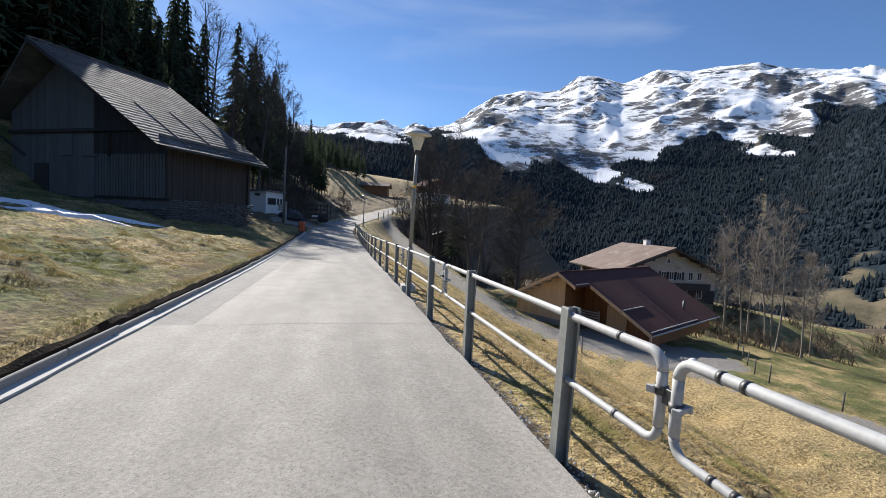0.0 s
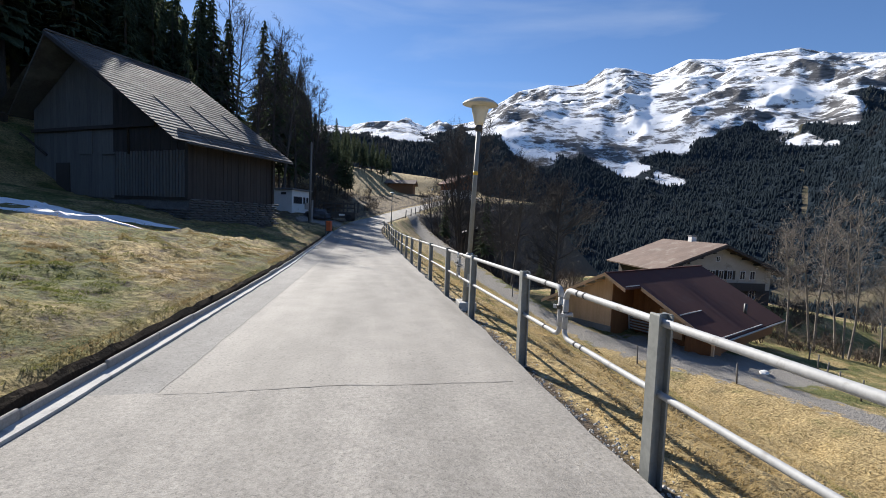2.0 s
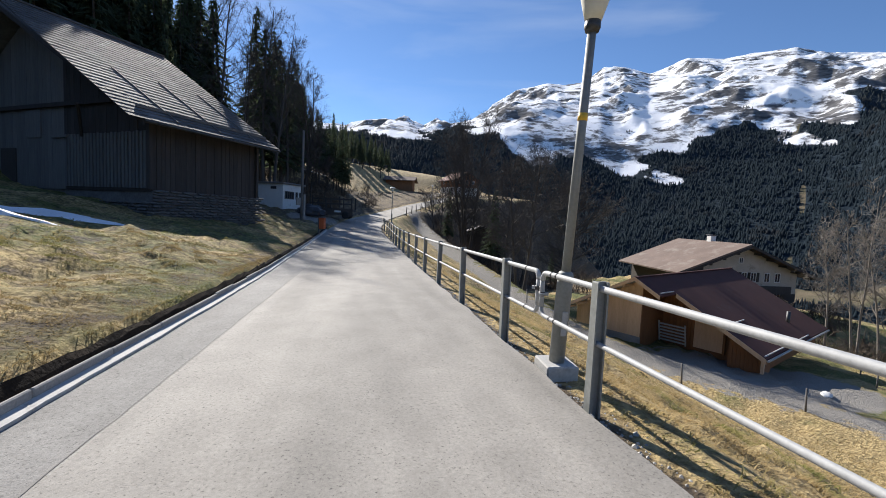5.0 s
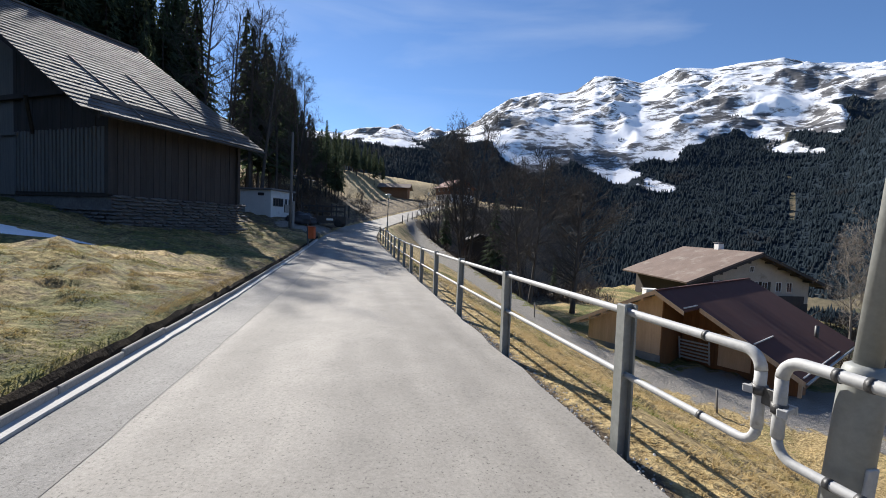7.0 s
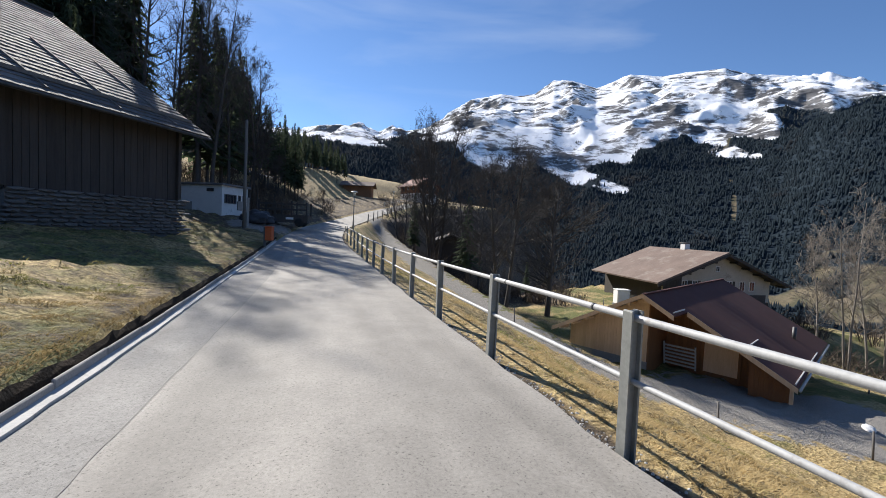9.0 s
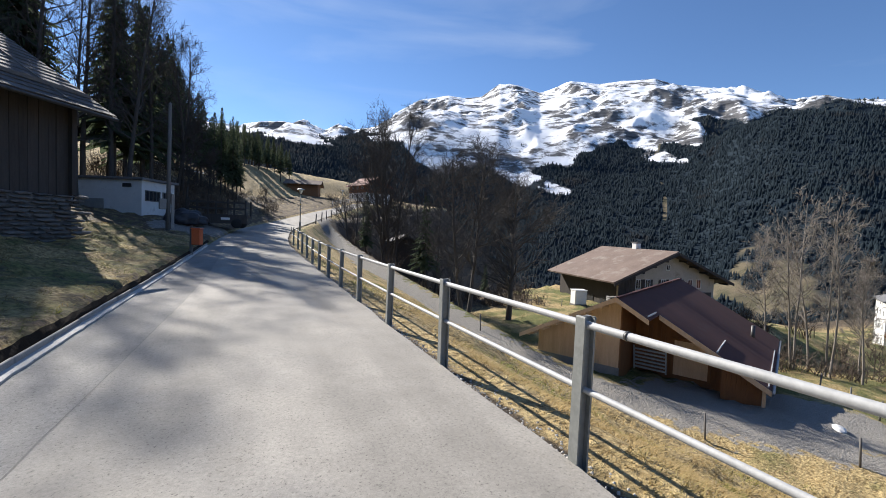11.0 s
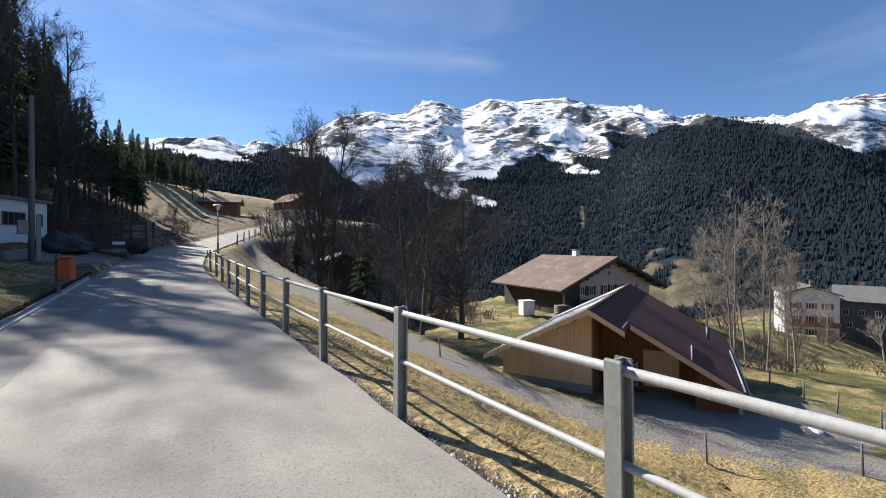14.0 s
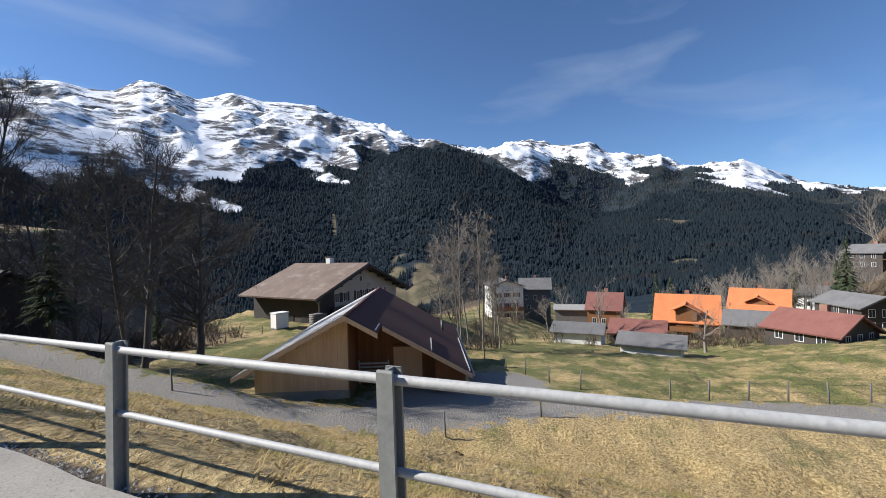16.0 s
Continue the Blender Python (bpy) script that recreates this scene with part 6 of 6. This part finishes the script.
def build_spruces():
    rng = random.Random(11)
    kinds = [conifer(100 + i, 20, rng.uniform(3.2, 4.5), "tall dark green spruce on the hillside") for i in range(5)]
    spots = []
    for k in range(270):
        az = rng.uniform(-62, 4.5) if k < 200 else rng.uniform(-16, 4.5)
        d = rng.uniform(44, 78) if az < -16 else rng.uniform(58, 90) if az < -5 else rng.uniform(115, 165)
        spots.append((az, d))
    n = 0
    for az, d in spots:
        a = radians(az)
        x, y = -2 + d * math.sin(a), 4 + d * math.cos(a)
        v = x - float(road_x(y))
        if v > (-24 if y < 58 else -24 if az < -7 else -19) or (az > -7 and d < 115):
            continue
        z = gz(x, y)
        want = float(np.interp(az, (-62, -20, -13, -8, -3, 1, 3.4, 3.6), (37, 34, 25.5, 17, 11.8, 10.6, 8.6, 0)))
        h = (1.4 + d * math.tan(radians(want)) - z) * (rng.uniform(0.7, 1.0) if az > -16 else rng.uniform(0.85, 1.1))
        if h < 6:
            continue
        h = clear_height(x, y, min(h, 33))
        if h < 6 or shades_lane(x, y, h) and rng.random() < 0.8:
            continue
        m = Matrix.LocRotScale((x, y, z), Euler((0, 0, rng.uniform(0, 6.28))), (h / 20 * rng.uniform(0.85, 1.15), h / 20 * rng.uniform(0.85, 1.15), h / 20))
        if n < len(kinds):
            kinds[n].matrix_basis = m
        else:
            copy_thing(kinds[n % len(kinds)], Matrix.LocRotScale(m.to_translation(), m.to_quaternion(), Vector((m.to_scale().x / kinds[n % 5].scale.x, m.to_scale().y / kinds[n % 5].scale.y, m.to_scale().z / kinds[n % 5].scale.z))))
        n += 1
    crest = random.Random(17)
    edge = []
    for k in range(26):
        az, d = -10.6 + 0.32 * k + crest.uniform(-0.2, 0.2), crest.uniform(60, 82)
        top = float(np.interp(az, (-10.6, -9.7, -7.2, -5.2, -2.7), (19.5, 18.0, 15.2, 12.8, 11.0))) * crest.uniform(0.82, 1.0)
        x, y = -2 + d * math.sin(radians(az)), 8 + d * math.cos(radians(az))
        edge.append((x, y, max(6.5, 1.4 + d * math.tan(radians(top)) - gz(x, y))))
    for x, y, h in (*edge, (-27, 27, 20), (-29.5, 30, 23), (-31, 25, 18), (-28, 34, 24), (-33, 31, 24), (-35, 27, 22), (-30, 38, 26), (-25.5, 37.5, 25), (-34.5, 36, 26), (-22.5, 39, 25), (-16.6, 46.5, 25), (-17.5, 40.5, 25), (-19.5, 44, 27), (-18.5, 50.5, 27), (-21, 47, 27), (-24.5, 43.5, 27), (-19.5, 57, 26), (-23.5, 53, 27), (12.6, 47.5, 9.5), (10.5, 63.5, 9), (22, 52, 5), (-22, 53, 22), (-24, 47, 22), (-25, 58, 25), (-21, 61, 24), (-27, 50, 24), (-19.5, 67, 24), (-23.5, 41, 19), (-17.5, 62, 24), (-28, 56, 26), (-12.6, 49.5, 22), (-14.2, 46.5, 22), (-11.4, 52.5, 20), (-10.4, 50.4, 17), (-9.6, 54.5, 16), *[(*on_bearing(az, d), hh) for az, d, hh in ((92.5, 120, 16), (94, 126, 14), (105.5, 130, 13), (109.5, 118, 17), (108.8, 122, 13))]):
        k = kinds[n % 5]
        if x < 0:
            h = max(5.0, clear_height(x, y, h))
            if shades_lane(x, y, h) and rng.random() < 0.6:
                continue
        copy_thing(k, Matrix.LocRotScale((x, y, gz(x, y)), Euler((0, 0, n)), Vector((h / 20 / k.scale.x, h / 20 / k.scale.y, h / 20 / k.scale.z))))
        n += 1


build_spruces()


# ---- shrubs ----
def shrub(seed, label):
    rng = random.Random(seed)
    verts, faces = [], []
    for _ in range(25):
        a, tilt, length = rng.uniform(0, 6.28), rng.uniform(0.1, 0.8), rng.uniform(0.6, 1.5)
        p = Vector((rng.uniform(-0.5, 0.5), rng.uniform(-0.5, 0.5), 0))
        w = Vector((math.cos(a) * tilt, math.sin(a) * tilt, 1)).normalized()
        line = [p, p + w * length * 0.5, p + w * length + Vector((0, 0, -0.1 * tilt))]
        tube(verts, faces, line, [0.018, 0.012, 0.004], 3, cap=False)
        for _ in range(4):
            s = line[1].lerp(line[2], rng.uniform(-0.6, 0.9))
            e = s + Vector((rng.uniform(-1, 1), rng.uniform(-1, 1), rng.uniform(0, 1))) * 0.4
            tube(verts, faces, [s, e], [0.011, 0.004], 3, cap=False)
    ob = raw("shrub", verts, faces, SHRUB)
    return tagged(ob, label, "shrub", "leafless shrubs")


def build_shrubs():
    rng = random.Random(21)
    kinds = [shrub(200 + i, "leafless brown shrub thicket on the slope") for i in range(4)]
    n = 0
    areas = [((7, 24), (50, 78), 75, 1.9), ((-15, -5.5), (48, 66), 40, 1.6), ((-16, 2), (64, 100), 30, 1.3), ((34, 52), (26, 42), 24, 1.9), ((56, 100), (14, 40), 24, 2.2), ((58, 112), (-22, 14), 70, 2.1), ((110, 145), (-50, -28), 22, 2.6), ((20, 30), (46, 60), 8, 1.6), ((12, 44), (66, 112), 26, 2.0)]
    for (x0, x1), (y0, y1), count, size in areas:
        for _ in range(count):
            x, y = rng.uniform(x0, x1), rng.uniform(y0, y1)
            if abs(x - float(road_x(y))) < 3.5 or abs(x - float(track_x(y))) < 2.4:
                continue
            s = size * rng.uniform(0.6, 1.3)
            m = Matrix.LocRotScale((x, y, gz(x, y) - 0.05), Euler((0, 0, rng.uniform(0, 6.28))), (s, s, s * rng.uniform(0.7, 1.1)))
            if n < 4:
                kinds[n].matrix_basis = m
            else:
                k = kinds[n % 4]
                copy_thing(k, Matrix.LocRotScale(m.to_translation(), m.to_quaternion(), Vector((m.to_scale().x / k.scale.x, m.to_scale().y / k.scale.y, m.to_scale().z / k.scale.z))))
            n += 1


build_shrubs()


# ---- fences of stakes ----
def stake_line(name, label, points, height, radius, material, wires=(), rail=False):
    f = thing(name, pose(0, 0, 0), label, "fence")
    tops = []
    for x, y in points:
        z = gz(x, y)
        lean = Vector((random.uniform(-0.06, 0.06), random.uniform(-0.06, 0.06), 0))
        pipe("stake", [(x, y, z - 0.2), Vector((x, y, z + height)) + lean], [radius, radius * 0.9], material, f, 6)
        tops.append((x, y, z))
    for h in wires:
        if len(tops) > 1:
            pipe("board" if rail else "wire", [(x, y, z + h) for x, y, z in tops], 0.05 if rail else 0.006, material if rail else CLAMP, f, 4)


stake_line("field_fence", "line of grey wooden stakes with wire across the field", [(float(track_x(y)) + 2.0, float(y)) for y in np.arange(-6, 13, 1.9)] + [(25.7, 16.0), (27.2, 18.2), (29.0, 20.3), (30.9, 22.3), (33.5, 25.0)], 1.1, 0.05, WOOD_GREY, (0.5, 0.95))
stake_line("track_stakes", "short dark stakes beside the gravel track", [(14.8, 20.4), (18.5, 17.0), (11.2, 33.2)], 1.1, 0.045, WOOD_GREY)
stake_line("bend_fence", "low wooden stakes along the far bend of the lane", [(float(road_x(y)) + 2.6, y) for y in np.arange(62, 100, 4.5)], 1.2, 0.08, WOOD_GREY, (0.9,))
stake_line("guard_fence", "pale wooden guard rail along the distant bend", [(float(road_x(y)) - 2.6, y) for y in np.arange(98, 140, 5)], 1.0, 0.1, PAINT_LINE, (0.5, 0.9), True)
stake_line("yard_fence", "low wooden stakes in the farmyard grass", [(17 + i * 2.6, 52 - i * 0.8) for i in range(6)], 0.9, 0.05, WOOD_GREY, (0.7,))


# ---- snow patches ----
def snow_patch(name, cx, cy, rx, ry, turn, seed, label):
    rng = random.Random(seed)
    verts, faces = [], []
    rings, n = 6, 40
    c, s = math.cos(turn), math.sin(turn)
    for i in range(rings + 1):
        f = i / rings
        for k in range(n):
            a = 6.283 * k / n
            edge = 1 + 0.28 * math.sin(3 * a + seed) + 0.16 * math.sin(7 * a + 2 * seed) + 0.08 * math.sin(13 * a)
            u, v = rx * f * edge * math.cos(a), ry * f * edge * math.sin(a)
            x, y = cx + u * c - v * s, cy + u * s + v * c
            verts.append((x, y, gz(x, y) + 0.14 * (1 - f**3) - 0.02))
    for i in range(rings):
        for k in range(n):
            faces.append((i * n + k, i * n + (k + 1) % n, (i + 1) * n + (k + 1) % n, (i + 1) * n + k))
    return tagged(raw(name, verts, faces, SNOW, smooth=True), label, "snow")


snow_patch("snow_patch", -13.9, 15.6, 3.9, 0.9, 0.25, 1.0, "thin patch of old snow on shaded grass before the barn")
snow_patch("snow_patch", -11.6, 13.4, 1.7, 0.35, 0.2, 2.4, "small strip of old snow on shaded grass")
for i, (x, y) in enumerate(((-12, 85), (-8, 96), (-14.5, 76))):
    snow_patch("snow_patch", x, y, 4.2, 0.7, 1.2, 3.0 + i, "narrow streak of snow along the slope's edge")


def build_scarp():
    """A crooked open crack down the slope, with a lip of turf hanging over its uphill end."""
    top, foot = Vector((12.1, 18.7, 0)), Vector((9.6, 17.5, 0))
    way = (foot - top).normalized()
    across = Vector((-way.y, way.x, 0))
    verts, faces = [], []
    steps = 26
    for n in range(steps + 1):
        f = n / steps
        p = top + (foot - top) * f + across * (0.16 * noise.noise(Vector((f * 5.0, 0, 3.1))))
        half = 0.17 * (1 - f) ** 0.7 + 0.035 + 0.03 * noise.noise(Vector((f * 9.0, 2.0, 0)))
        for k, (o, lift) in enumerate(((-1.5, -0.03), (-1.0, 0.09), (-0.35, 0.05), (0.35, 0.05), (1.0, 0.09), (1.5, -0.03))):
            q = p + across * (o * half)
            verts.append((q.x, q.y, gz(q.x, q.y) + lift))
        if n:
            faces += [(6 * n - 6 + k, 6 * n + k, 6 * n + k + 1, 6 * n - 5 + k) for k in range(5)]
    crack = raw("eroded_crack", verts, faces, EARTH, smooth=True)
    tagged(crack, "narrow dark eroded crack of bare soil in the grassy slope", "crack")


build_scarp()


# ---- grass ----
def build_grass(name, count, xr, yr, size, seed, label, keep, material):
    rng = np.random.default_rng(seed)
    x, y = rng.uniform(*xr, count), rng.uniform(*yr, count)
    clump = wave(x, y, 0.45, 5.0) + 0.6 * wave(x, y, 1.6, 7.0)
    ok = keep(x, y) & (clump > rng.uniform(-0.9, 0.5, count))
    x, y = x[ok], y[ok]
    z = ground_z(x, y)
    n = len(x)
    a = rng.uniform(0, 6.283, n)
    h = size * rng.uniform(0.4, 1.3, n)
    w = rng.uniform(0.006, 0.013, n) * (size / 0.07)
    lean = rng.uniform(1.0, 2.9, n) * h
    la = rng.normal(-0.4, 1.0, n)
    base = np.stack([x, y, z - 0.02], 1)
    side = np.stack([np.cos(a) * w, np.sin(a) * w, np.zeros(n)], 1)
    bend = np.stack([np.cos(la) * lean * 0.4, np.sin(la) * lean * 0.4, h * 0.7], 1)
    tip = np.stack([np.cos(la) * lean, np.sin(la) * lean, h * 0.85], 1)
    verts = np.concatenate([base - side, base + side, base + bend + side * 0.7, base + bend - side * 0.7, base + tip])
    i = np.arange(n)
    faces = np.stack([i, i + n, i + 2 * n, i + 3 * n], 1).tolist() + np.stack([i + 3 * n, i + 2 * n, i + 4 * n], 1).tolist()
    tagged(raw(name, verts, faces, material), label, "grass", kind="stuff")


def off_lane(x, y):
    return np.abs(x - track_x(y)) > 2.0


def on_slope(x, y):
    along = np.clip((x - 9.6) * 0.902 + (y - 17.5) * 0.433, 0, 2.8)
    crack = np.hypot(x - 9.6 - 0.902 * along, y - 17.5 - 0.433 * along) < 0.26
    return off_lane(x, y) & ~crack & (x < track_x(y)) & (x - road_x(y) > 2.2 + 0.08 * wave(y, x, 0.6, 2.0))


def near_bank(x, y):
    return (x > -8.2) & (y < 15)


def near_slope(x, y):
    return (x < 6.0) & (y < 15)


build_grass("slope_grass", 130000, (0.2, 6.0), (-4.5, 15), 0.05, 1, "tufts of dry straw-coloured grass below the railing", on_slope, STRAW)
build_grass("far_slope_grass", 110000, (0.2, 17), (-9, 36), 0.08, 4, "tufts of dry straw-coloured grass on the slope", lambda x, y: on_slope(x, y) & ~near_slope(x, y), STRAW)
build_grass("bank_grass", 190000, (-8.2, -4.0), (-4, 15), 0.036, 2, "matted brown winter grass behind the kerb", lambda x, y: x - road_x(y) - edge_shift(y) < -2.17, BANK)
build_grass("far_bank_grass", 120000, (-15, -4.0), (-5, 36), 0.05, 5, "matted brown winter grass on the uphill bank", lambda x, y: (x - road_x(y) - edge_shift(y) < -2.17) & ~near_bank(x, y), BANK)
build_grass("field_grass", 60000, (9, 60), (-4, 46), 0.1, 3, "short pale winter grass on the meadow", lambda x, y: off_lane(x, y) & (x > track_x(y)) & ~((x - 25.5) ** 2 / 50 + (y - 20.5) ** 2 / 30 < 1) & ~((np.abs(x - 23.5) < 9) & (np.abs(y - 28) < 8)), BANK)
